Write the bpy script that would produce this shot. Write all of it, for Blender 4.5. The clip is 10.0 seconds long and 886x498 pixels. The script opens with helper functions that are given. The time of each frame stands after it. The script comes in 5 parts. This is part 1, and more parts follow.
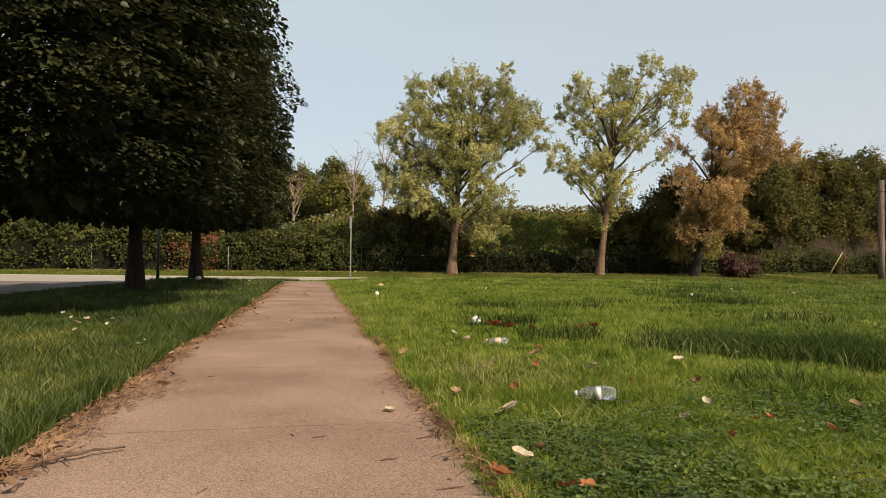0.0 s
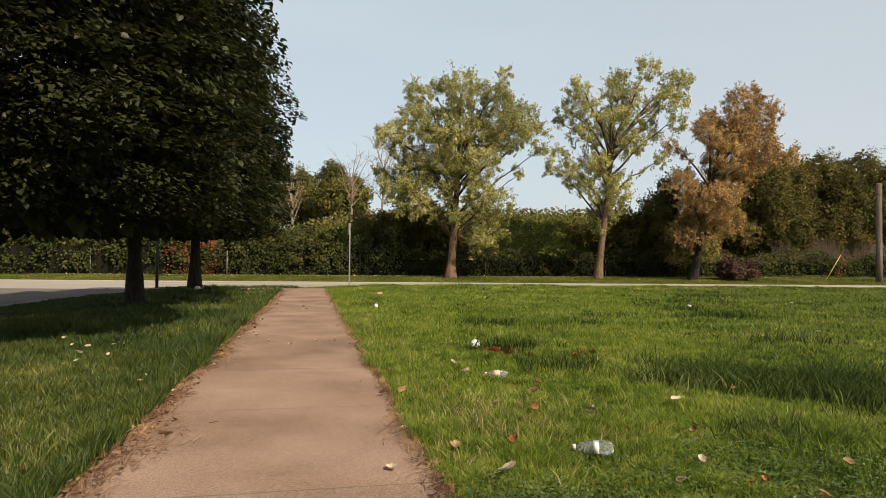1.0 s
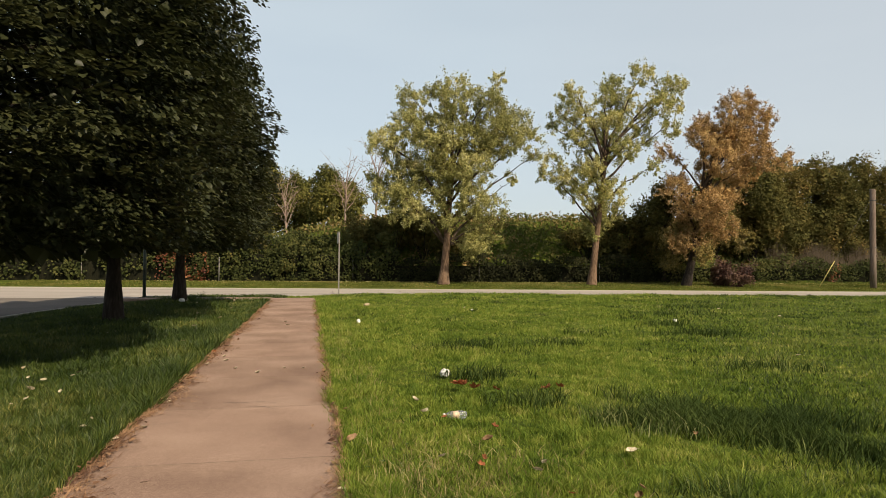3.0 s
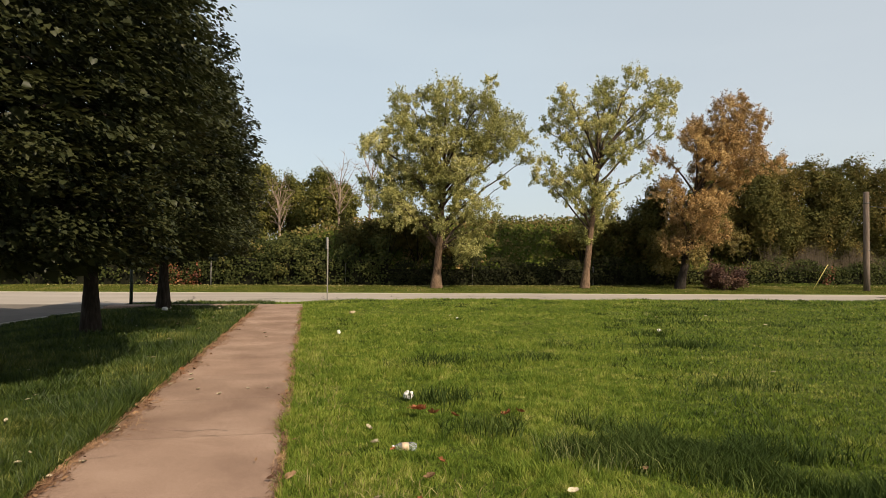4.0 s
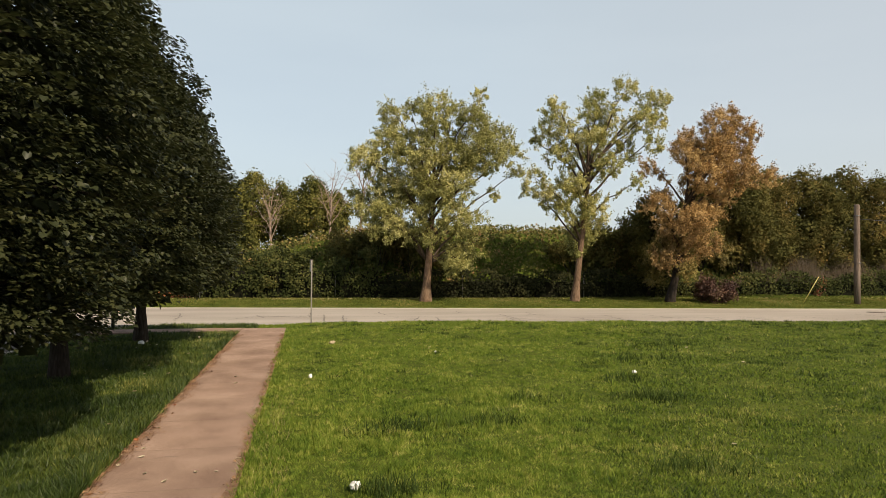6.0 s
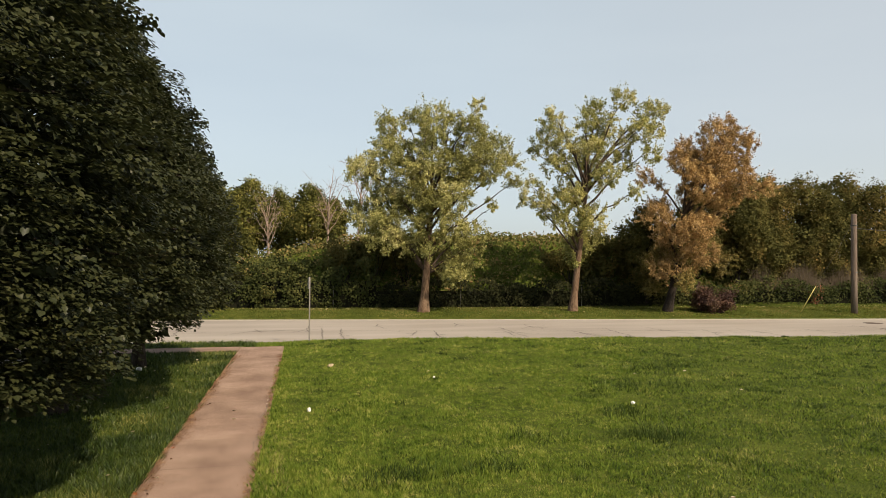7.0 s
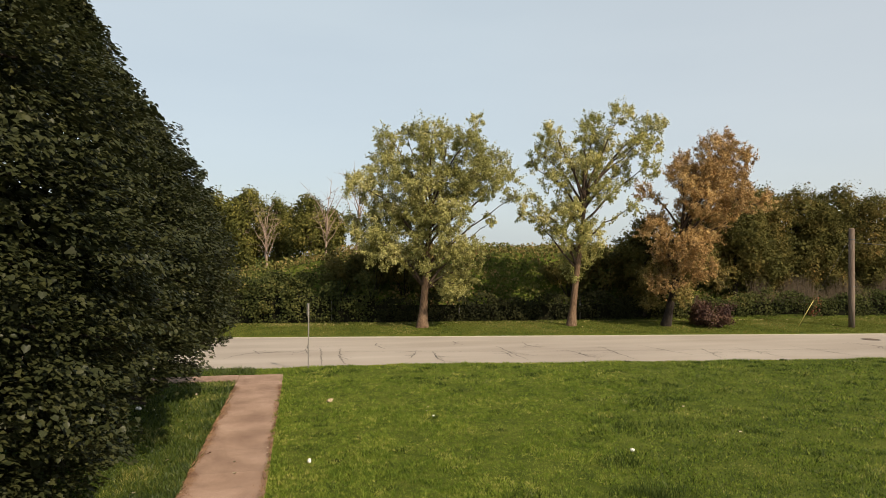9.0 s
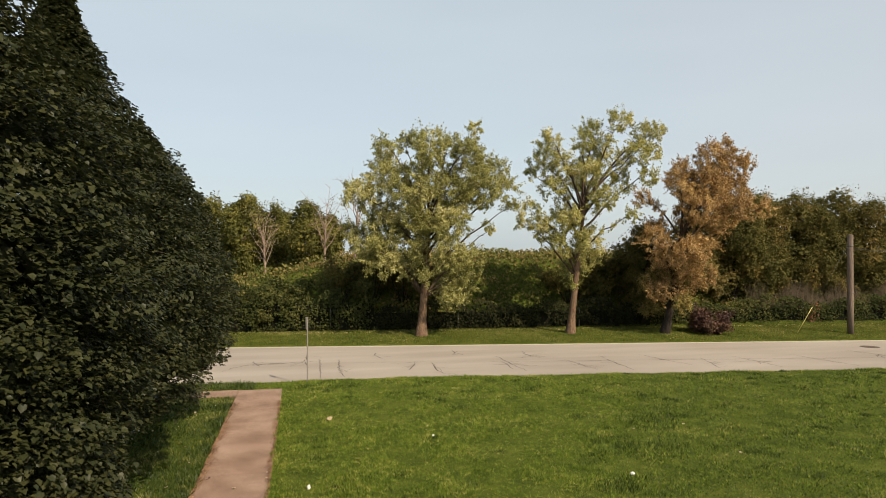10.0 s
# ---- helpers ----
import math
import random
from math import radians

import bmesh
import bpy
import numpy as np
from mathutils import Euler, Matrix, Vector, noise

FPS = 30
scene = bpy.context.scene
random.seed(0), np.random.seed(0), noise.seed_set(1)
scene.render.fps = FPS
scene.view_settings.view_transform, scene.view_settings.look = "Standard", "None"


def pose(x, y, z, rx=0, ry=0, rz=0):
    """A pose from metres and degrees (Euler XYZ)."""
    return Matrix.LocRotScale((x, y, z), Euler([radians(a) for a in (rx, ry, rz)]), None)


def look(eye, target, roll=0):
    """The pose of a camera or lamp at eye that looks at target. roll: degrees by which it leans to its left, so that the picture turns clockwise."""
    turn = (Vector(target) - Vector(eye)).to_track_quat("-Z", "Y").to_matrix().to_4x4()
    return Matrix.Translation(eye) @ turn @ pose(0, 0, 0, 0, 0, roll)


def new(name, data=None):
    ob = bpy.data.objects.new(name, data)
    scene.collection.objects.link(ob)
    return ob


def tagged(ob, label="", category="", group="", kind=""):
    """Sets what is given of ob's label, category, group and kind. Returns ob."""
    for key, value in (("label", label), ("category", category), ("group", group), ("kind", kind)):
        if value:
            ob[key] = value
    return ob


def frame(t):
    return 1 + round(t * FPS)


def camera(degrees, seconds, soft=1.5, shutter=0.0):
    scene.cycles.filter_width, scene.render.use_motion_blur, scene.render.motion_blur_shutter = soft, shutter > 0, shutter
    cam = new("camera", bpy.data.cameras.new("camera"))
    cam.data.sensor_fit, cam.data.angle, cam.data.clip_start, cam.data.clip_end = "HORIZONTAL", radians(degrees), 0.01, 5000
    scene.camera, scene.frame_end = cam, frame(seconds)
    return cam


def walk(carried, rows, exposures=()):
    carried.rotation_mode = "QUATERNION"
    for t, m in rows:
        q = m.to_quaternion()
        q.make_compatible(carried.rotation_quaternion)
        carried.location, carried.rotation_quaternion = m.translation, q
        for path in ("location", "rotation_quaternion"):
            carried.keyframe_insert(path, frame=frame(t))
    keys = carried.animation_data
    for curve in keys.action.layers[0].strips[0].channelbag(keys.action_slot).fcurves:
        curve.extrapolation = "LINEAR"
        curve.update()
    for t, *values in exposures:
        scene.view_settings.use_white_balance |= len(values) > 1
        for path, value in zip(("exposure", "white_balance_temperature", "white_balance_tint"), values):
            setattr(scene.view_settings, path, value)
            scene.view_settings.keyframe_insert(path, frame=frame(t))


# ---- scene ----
cam = camera(69.3, 10.0, soft=0.4)
PATH = [
    (0, (-0.558, 0.389, 0.654), (-0.158, 2.348, 0.704), 0.6),
    (0.5, (-0.563, 0.378, 0.798), (-0.161, 2.336, 0.848), 0.5),
    (1, (-0.573, 0.349, 0.921), (-0.169, 2.307, 0.969), 0.5),
    (1.5, (-0.54, 0.366, 1.024), (-0.134, 2.324, 1.072), 0.6),
    (2, (-0.489, 0.39, 1.111), (-0.081, 2.347, 1.159), 0.5),
    (2.5, (-0.393, 0.402, 1.147), (0.015, 2.359, 1.199), 0.5),
    (4, (0.145, 0.439, 1.42), (0.557, 2.396, 1.472), 0.4),
    (4.5, (0.345, 0.43, 1.573), (0.757, 2.386, 1.625), 0.4),
    (5, (0.543, 0.401, 1.793), (0.954, 2.358, 1.841), 0.5),
    (6.5, (0.687, 0.424, 2.724), (1.106, 2.379, 2.764), 0.3),
    (7, (0.657, 0.423, 3.092), (1.08, 2.377, 3.128), 0.3),
    (7.5, (0.637, 0.39, 3.381), (1.061, 2.344, 3.413), 0.3),
    (8, (0.626, 0.394, 3.672), (1.052, 2.348, 3.698), 0.3),
    (8.5, (0.626, 0.397, 3.941), (1.053, 2.351, 3.968), 0.2),
    (9, (0.608, 0.423, 4.206), (1.038, 2.376, 4.23), 0.2),
    (9.5, (0.61, 0.455, 4.47), (1.042, 2.408, 4.493), 0.1),
    (10, (0.608, 0.46, 4.745), (1.042, 2.412, 4.765), 0.0),
]
walk(cam, [(t, look(eye, target, roll)) for t, eye, target, roll in PATH])

# ---- light ----
SUN_AZ, SUN_EL = radians(150), radians(42)          # clockwise from +y, and above the horizon
world = bpy.data.worlds.new("sky")
scene.world = world
world.use_nodes = True
wn, wl = world.node_tree.nodes, world.node_tree.links
sky = wn.new("ShaderNodeTexSky")
sky.sky_type, sky.sun_disc = "NISHITA", False
sky.sun_elevation, sky.sun_rotation = SUN_EL, SUN_AZ
sky.air_density, sky.dust_density, sky.ozone_density, sky.altitude = 1.0, 3.0, 1.0, 200
# thin high cloud: a pale veil over the sky, thicker in long soft streaks
wtc = wn.new("ShaderNodeTexCoord")
wmap = wn.new("ShaderNodeMapping")
wmap.inputs["Scale"].default_value = (1.2, 1.2, 5.0)
wnoise = wn.new("ShaderNodeTexNoise")
wnoise.inputs["Scale"].default_value, wnoise.inputs["Detail"].default_value = 1.6, 5.0
wramp = wn.new("ShaderNodeMapRange")
wramp.inputs["From Min"].default_value, wramp.inputs["From Max"].default_value = 0.35, 0.75
wramp.inputs["To Min"].default_value, wramp.inputs["To Max"].default_value = 0.615, 0.68
wmix = wn.new("ShaderNodeMix")
wmix.data_type = "RGBA"
wtint, wside = wn.new("ShaderNodeMix"), wn.new("ShaderNodeMapRange")
wtint.data_type = "RGBA"
wtint.inputs[6].default_value, wtint.inputs[7].default_value = (6.95, 7.75, 8.0, 1), (7.4, 7.68, 7.6, 1)
wside.inputs["From Min"].default_value, wside.inputs["From Max"].default_value = 0.25, 0.85
wl.new(wside.outputs["Result"], wtint.inputs[0])
wl.new(wtint.outputs[2], wmix.inputs[7])
wl.new(wtc.outputs["Generated"], wmap.inputs["Vector"])
wl.new(wmap.outputs["Vector"], wnoise.inputs["Vector"])
wl.new(wnoise.outputs["Fac"], wramp.inputs["Value"])
wsep = wn.new("ShaderNodeSeparateXYZ")
wthin = wn.new("ShaderNodeMapRange")
wthin.interpolation_type = "SMOOTHSTEP"
wthin.inputs["From Min"].default_value, wthin.inputs["From Max"].default_value = 0.38, 0.95
wthin.inputs["To Min"].default_value, wthin.inputs["To Max"].default_value = 1.0, 0.12
wveil = wn.new("ShaderNodeMath")
wveil.operation = "MULTIPLY"
wl.new(wtc.outputs["Generated"], wsep.inputs["Vector"])
wl.new(wsep.outputs["Z"], wthin.inputs["Value"])
wl.new(wsep.outputs["X"], wside.inputs["Value"])
wl.new(wramp.outputs["Result"], wveil.inputs[0])
wl.new(wthin.outputs["Result"], wveil.inputs[1])
wl.new(wveil.outputs["Value"], wmix.inputs[0])
wl.new(sky.outputs["Color"], wmix.inputs[6])
wl.new(wmix.outputs[2], wn["Background"].inputs["Color"])
wn["Background"].inputs["Strength"].default_value = 0.089
scene.view_settings.exposure = 0.34
sun = new("sun", bpy.data.lights.new("sun", "SUN"))
sun.data.energy, sun.data.angle, sun.data.color = 4.9, radians(0.6), (1.0, 0.845, 0.63)
sun.matrix_world = look((30 * math.sin(SUN_AZ), 30 * math.cos(SUN_AZ), 30 * math.tan(SUN_EL)), (0, 0, 0))


# ---- materials ----
def material(name, rough=0.8, spec=0.3):
    m = bpy.data.materials.new(name)
    m.use_nodes = True
    b = m.node_tree.nodes["Principled BSDF"]
    b.inputs["Roughness"].default_value = rough
    b.inputs["Specular IOR Level"].default_value = spec
    return m, m.node_tree.nodes, m.node_tree.links, b


def ramp(nodes, stops):
    r = nodes.new("ShaderNodeValToRGB")
    el = r.color_ramp.elements
    while len(el) < len(stops):
        el.new(0.5)
    for e, (p, c) in zip(el, stops):
        e.position, e.color = p, (*c, 1)
    return r


def leaf_material(name, stops, rough=0.55, through_light=0.35, spec=0.3, patch=0.5, grain=0.5, gain=0.0, island=0.55, fleck=0.0):
    """Leaves: each leaf its own shade from the ramp, larger patches tinted together, part of the light let through."""
    m, n, l, b = material(name, rough, spec)
    geo, tc = n.new("ShaderNodeNewGeometry"), n.new("ShaderNodeTexCoord")
    noi = n.new("ShaderNodeTexNoise")
    noi.inputs["Scale"].default_value, noi.inputs["Detail"].default_value = patch, 3.0 if grain == 0.5 else 6.0
    noi.inputs["Roughness"].default_value = grain
    l.new(tc.outputs["Object"], noi.inputs["Vector"])
    mix = n.new("ShaderNodeMath")
    mix.operation = "MULTIPLY_ADD"
    mix.inputs[1].default_value = island
    sub = n.new("ShaderNodeMath")
    sub.operation = "MULTIPLY_ADD"
    sub.inputs[1].default_value, sub.inputs[2].default_value = (gain, 0.5 - 0.5 * island - 0.5 * gain) if gain else (1.6, -0.57) if grain == 0.5 else (2.1, -0.82)
    l.new(noi.outputs["Fac"], sub.inputs[0])
    l.new(geo.outputs["Random Per Island"], mix.inputs[0])
    l.new(sub.outputs[0], mix.inputs[2])
    r = ramp(n, stops)
    level = mix.outputs[0]
    if fleck:                                 # small tufts, paler and darker than their neighbours
        spot, part_of = n.new("ShaderNodeTexNoise"), n.new("ShaderNodeMath")
        spot.inputs["Scale"].default_value, spot.inputs["Detail"].default_value = fleck, 2.0
        l.new(tc.outputs["Object"], spot.inputs["Vector"])
        part_of.operation = "MULTIPLY_ADD"
        part_of.inputs[1].default_value, part_of.inputs[2].default_value = 1.2, -0.6
        l.new(spot.outputs["Fac"], part_of.inputs[0])
        both = n.new("ShaderNodeMath")
        l.new(level, both.inputs[0])
        l.new(part_of.outputs[0], both.inputs[1])
        level = both.outputs[0]
    l.new(level, r.inputs["Fac"])
    l.new(r.outputs["Color"], b.inputs["Base Color"])
    tr = n.new("ShaderNodeBsdfTranslucent")
    l.new(r.outputs["Color"], tr.inputs["Color"])
    add = n.new("ShaderNodeMixShader")
    add.inputs[0].default_value = through_light
    l.new(b.outputs[0], add.inputs[1])
    l.new(tr.outputs[0], add.inputs[2])
    l.new(add.outputs[0], n["Material Output"].inputs["Surface"])
    return m


def mottled(name, stops, scale=1.0, fine=40.0, rough=0.9, bump=0.3, spec=0.2, dist=0.01, stretch=(1, 1, 1), fine_part=0.35):
    """A mineral or bark surface: broad stains and fine grain mixed, with relief."""
    m, n, l, b = material(name, rough, spec)
    tc, mp = n.new("ShaderNodeTexCoord"), n.new("ShaderNodeMapping")
    mp.inputs["Scale"].default_value = stretch
    l.new(tc.outputs["Object"], mp.inputs["Vector"])
    big, small = n.new("ShaderNodeTexNoise"), n.new("ShaderNodeTexNoise")
    big.inputs["Scale"].default_value, big.inputs["Detail"].default_value = scale, 6.0
    small.inputs["Scale"].default_value, small.inputs["Detail"].default_value = fine, 4.0
    for t in (big, small):
        l.new(mp.outputs["Vector"], t.inputs["Vector"])
    mix = n.new("ShaderNodeMix")
    mix.inputs[0].default_value = fine_part
    l.new(big.outputs["Fac"], mix.inputs[2])
    l.new(small.outputs["Fac"], mix.inputs[3])
    r = ramp(n, stops)
    l.new(mix.outputs[0], r.inputs["Fac"])
    l.new(r.outputs["Color"], b.inputs["Base Color"])
    bp = n.new("ShaderNodeBump")
    bp.inputs["Strength"].default_value, bp.inputs["Distance"].default_value = bump, dist
    l.new(small.outputs["Fac"], bp.inputs["Height"])
    l.new(bp.outputs["Normal"], b.inputs["Normal"])
    return m


def plain(name, colour, rough=0.6, metal=0.0, spec=0.4):
    m, n, l, b = material(name, rough, spec)
    b.inputs["Metallic"].default_value = metal
    tc, noi = n.new("ShaderNodeTexCoord"), n.new("ShaderNodeTexNoise")
    noi.inputs["Scale"].default_value, noi.inputs["Detail"].default_value = 25.0, 4.0
    l.new(tc.outputs["Object"], noi.inputs["Vector"])
    r = ramp(n, [(0.3, [c * 0.75 for c in colour]), (0.7, [min(1, c * 1.15) for c in colour])])
    l.new(noi.outputs["Fac"], r.inputs["Fac"])
    l.new(r.outputs["Color"], b.inputs["Base Color"])
    return m


SOIL = mottled("lawn_soil", [(0.32, (0.024, 0.038, 0.007)), (0.5, (0.066, 0.088, 0.013)), (0.68, (0.14, 0.15, 0.03))], 1.4, 38, 1.0, 1.0, 0.05, 0.05, (1, 1, 1), 0.55)
SLAB = mottled("walk_concrete", [(0.34, (0.120, 0.078, 0.058)), (0.49, (0.236, 0.157, 0.117)), (0.64, (0.39, 0.28, 0.215))], 1.1, 210, 0.95, 0.2, 0.06, 0.0015, (1, 1, 1), 0.66)
sn, sl = SLAB.node_tree.nodes, SLAB.node_tree.links
s_info, s_rng, s_mul = sn.new("ShaderNodeObjectInfo"), sn.new("ShaderNodeMapRange"), sn.new("ShaderNodeMix")
s_rng.inputs["To Min"].default_value, s_rng.inputs["To Max"].default_value = 0.93, 1.05
s_mul.data_type, s_mul.blend_type = "RGBA", "MULTIPLY"
s_mul.inputs[0].default_value = 1.0
s_src = sn["Principled BSDF"].inputs["Base Color"].links[0].from_socket
sl.new(s_info.outputs["Random"], s_rng.inputs["Value"])
sl.new(s_src, s_mul.inputs[6])
sl.new(s_rng.outputs["Result"], s_mul.inputs[7])
sl.new(s_mul.outputs[2], sn["Principled BSDF"].inputs["Base Color"])
ROAD = mottled("road_concrete", [(0.3, (0.25, 0.215, 0.182)), (0.5, (0.305, 0.268, 0.23)), (0.7, (0.36, 0.32, 0.278))], 0.35, 60, 0.95, 0.2, 0.05, 0.004, (0.35, 1.6, 1), 0.3)
ASPHALT = mottled("side_road_asphalt", [(0.3, (0.10, 0.086, 0.072)), (0.5, (0.14, 0.12, 0.10)), (0.7, (0.19, 0.165, 0.14))], 0.3, 80, 0.97, 0.25, 0.03, 0.004)
KERB = mottled("kerb_concrete", [(0.3, (0.30, 0.265, 0.22)), (0.7, (0.42, 0.38, 0.32))], 1.0, 60, 0.9, 0.2)
CRACK = mottled("crack_tar", [(0.3, (0.05, 0.042, 0.036)), (0.7, (0.13, 0.115, 0.10))], 3.0, 40, 0.9, 0.2)
BARK_DARK = mottled("linden_bark", [(0.3, (0.012, 0.009, 0.007)), (0.5, (0.03, 0.023, 0.018)), (0.7, (0.062, 0.05, 0.041))], 4.0, 26, 0.95, 1.0, 0.15, 0.03, (1, 1, 0.22), 0.6)
BARK_BROWN = mottled("poplar_bark", [(0.3, (0.05, 0.03, 0.018)), (0.5, (0.15, 0.095, 0.06)), (0.7, (0.26, 0.18, 0.12))], 4.0, 22, 0.95, 1.0, 0.15, 0.04, (1, 1, 0.25), 0.6)
# Darker copy of the poplar bark: the crown's shade put into the limbs.
BARK_LIMB_SHADED = mottled("shaded_limb_bark", [(0.3, (0.03, 0.021, 0.015)), (0.5, (0.075, 0.053, 0.038)), (0.7, (0.13, 0.095, 0.07))], 4.0, 22, 0.95, 0.8, 0.1, 0.03, (1, 1, 0.25), 0.6)
BARK_GREY = mottled("dead_bark", [(0.3, (0.15, 0.105, 0.08)), (0.5, (0.29, 0.21, 0.16)), (0.7, (0.42, 0.32, 0.26))], 3.0, 22, 0.95, 0.6, 0.15, 0.02, (1, 1, 0.25), 0.5)
LINDEN = leaf_material("linden_leaf", [(0.1, (0.022, 0.028, 0.011)), (0.5, (0.036, 0.041, 0.015)), (0.85, (0.058, 0.060, 0.021)), (0.99, (0.13, 0.13, 0.043))], 0.48, 0.3, 0.25, 0.8, 0.5, 0.7)
POPLAR = leaf_material("poplar_leaf", [(0.1, (0.125, 0.128, 0.035)), (0.4, (0.26, 0.252, 0.074)), (0.7, (0.405, 0.375, 0.13)), (0.95, (0.64, 0.58, 0.27))], 0.45, 0.36, 0.3, 0.45)
POPLAR_B = leaf_material("poplar_leaf_yellowing", [(0.1, (0.15, 0.155, 0.042)), (0.4, (0.30, 0.292, 0.082)), (0.7, (0.47, 0.42, 0.14)), (0.95, (0.68, 0.60, 0.27))], 0.45, 0.36, 0.3, 0.5)
BROWNING = leaf_material("browning_leaf", [(0.1, (0.16, 0.105, 0.042)), (0.4, (0.34, 0.205, 0.075)), (0.7, (0.48, 0.31, 0.12)), (0.95, (0.60, 0.44, 0.19))], 0.6, 0.3, 0.3, 0.4)
WOODS = leaf_material("woods_leaf", [(0.1, (0.065, 0.068, 0.023)), (0.45, (0.11, 0.102, 0.03)), (0.72, (0.17, 0.13, 0.04)), (0.98, (0.32, 0.18, 0.055))], 0.8, 0.4, 0.06, 0.35, 0.6, 1.8, 0.25)
WOODS_L = leaf_material("woods_leaf_light", [(0.1, (0.058, 0.064, 0.016)), (0.45, (0.125, 0.124, 0.029)), (0.75, (0.225, 0.20, 0.05)), (0.97, (0.35, 0.27, 0.075))], 0.7, 0.3, 0.12, 0.3)
VINE = leaf_material("vine_leaf", [(0.1, (0.024, 0.031, 0.009)), (0.45, (0.044, 0.052, 0.014)), (0.8, (0.074, 0.078, 0.022)), (0.98, (0.13, 0.12, 0.038))], 0.75, 0.25, 0.1, 0.6, 0.65)
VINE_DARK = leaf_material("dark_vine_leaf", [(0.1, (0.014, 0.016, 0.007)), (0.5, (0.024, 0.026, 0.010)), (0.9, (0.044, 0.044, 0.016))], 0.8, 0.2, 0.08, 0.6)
HEDGE_LIGHT = leaf_material("hedge_leaf_light", [(0.1, (0.028, 0.036, 0.009)), (0.45, (0.058, 0.066, 0.016)), (0.75, (0.105, 0.10, 0.026)), (0.97, (0.18, 0.145, 0.042))], 0.7, 0.3, 0.15, 0.5, 0.65)
RED_VINE = leaf_material("red_vine_leaf", [(0.1, (0.07, 0.02, 0.012)), (0.5, (0.17, 0.055, 0.022)), (0.9, (0.25, 0.11, 0.035))], 0.55, 0.3, 0.3, 0.6)
SCRUB = leaf_material("mound_scrub_leaf", [(0.1, (0.06, 0.07, 0.018)), (0.38, (0.115, 0.125, 0.03)), (0.66, (0.19, 0.155, 0.05)), (0.95, (0.32, 0.20, 0.09))], 0.75, 0.25, 0.12, 0.3, 0.7)
BUSH = leaf_material("dark_red_bush_leaf", [(0.1, (0.03, 0.013, 0.010)), (0.5, (0.075, 0.035, 0.025)), (0.9, (0.14, 0.08, 0.045))], 0.6, 0.2, 0.3, 0.9)
REED = leaf_material("dry_reed", [(0.1, (0.045, 0.034, 0.022)), (0.5, (0.085, 0.064, 0.042)), (0.9, (0.15, 0.115, 0.077))], 0.8, 0.2, 0.2, 0.3)
GRASS = leaf_material("grass_blade", [(0.05, (0.043, 0.080, 0.012)), (0.4, (0.146, 0.208, 0.026)), (0.7, (0.248, 0.290, 0.046)), (0.97, (0.46, 0.42, 0.14))], 0.65, 0.42, 0.14, 0.6, 0.72, 1.4, 0.38, 6.0)
# Longer grass's own green, darkened further for linden shade put into the colour.
GRASS_DIM = leaf_material("dim_grass_blade", [(0.1, (0.016, 0.032, 0.005)), (0.45, (0.044, 0.070, 0.010)), (0.75, (0.092, 0.118, 0.018)), (0.97, (0.28, 0.26, 0.08))], 0.5, 0.3, 0.35, 0.6, 0.7)
GRASS_DARK = leaf_material("rank_grass_blade", [(0.1, (0.026, 0.044, 0.010)), (0.55, (0.050, 0.076, 0.016)), (0.85, (0.10, 0.13, 0.03)), (0.98, (0.34, 0.34, 0.15))], 0.7, 0.25, 0.08, 0.7)
STRAW = leaf_material("dry_straw", [(0.1, (0.065, 0.032, 0.019)), (0.45, (0.165, 0.088, 0.048)), (0.9, (0.36, 0.22, 0.12))], 0.85, 0.1, 0.2, 3.0)
VERGE = leaf_material("verge_blade", [(0.1, (0.06, 0.07, 0.012)), (0.45, (0.13, 0.14, 0.025)), (0.75, (0.20, 0.18, 0.045)), (0.97, (0.32, 0.26, 0.10))], 0.7, 0.4, 0.15, 0.4)
BROWN_LOW = leaf_material("browning_low_leaf", [(0.1, (0.08, 0.07, 0.02)), (0.4, (0.17, 0.13, 0.035)), (0.7, (0.27, 0.20, 0.055)), (0.95, (0.38, 0.31, 0.10))], 0.6, 0.3, 0.3, 0.6)
STRAW_GRASS = leaf_material("bleached_stalk", [(0.1, (0.16, 0.14, 0.05)), (0.5, (0.30, 0.25, 0.10)), (0.9, (0.46, 0.39, 0.19))], 0.8, 0.3, 0.15, 2.0)
CLOVER = leaf_material("clover_leaf", [(0.1, (0.030, 0.052, 0.010)), (0.5, (0.066, 0.104, 0.017)), (0.9, (0.15, 0.195, 0.042))], 0.5, 0.3, 0.3, 2.0)


# ---- mesh helpers ----
RNG = np.random.default_rng(7)


def part(name, bm, mat, parent=None, label=""):
    me = bpy.data.meshes.new(name)
    bm.to_mesh(me)
    bm.free()
    me.materials.append(mat)
    ob = new(name, me)
    ob.parent = parent
    return tagged(ob, label)


def array_mesh(name, verts, faces, mat, smooth=False):
    """A mesh from arrays: verts (n, 3), faces (m, k)."""
    verts, faces = np.asarray(verts, np.float32).reshape(-1, 3), np.asarray(faces, np.int32)
    me = bpy.data.meshes.new(name)
    k = faces.shape[1]
    me.vertices.add(len(verts))
    me.vertices.foreach_set("co", verts.ravel())
    me.loops.add(faces.size)
    me.loops.foreach_set("vertex_index", faces.ravel())
    me.polygons.add(len(faces))
    me.polygons.foreach_set("loop_start", np.arange(0, faces.size, k, dtype=np.int32))
    if smooth:
        me.polygons.foreach_set("use_smooth", np.ones(len(faces), bool))
    me.update(calc_edges=True)
    me.materials.append(mat)
    return me


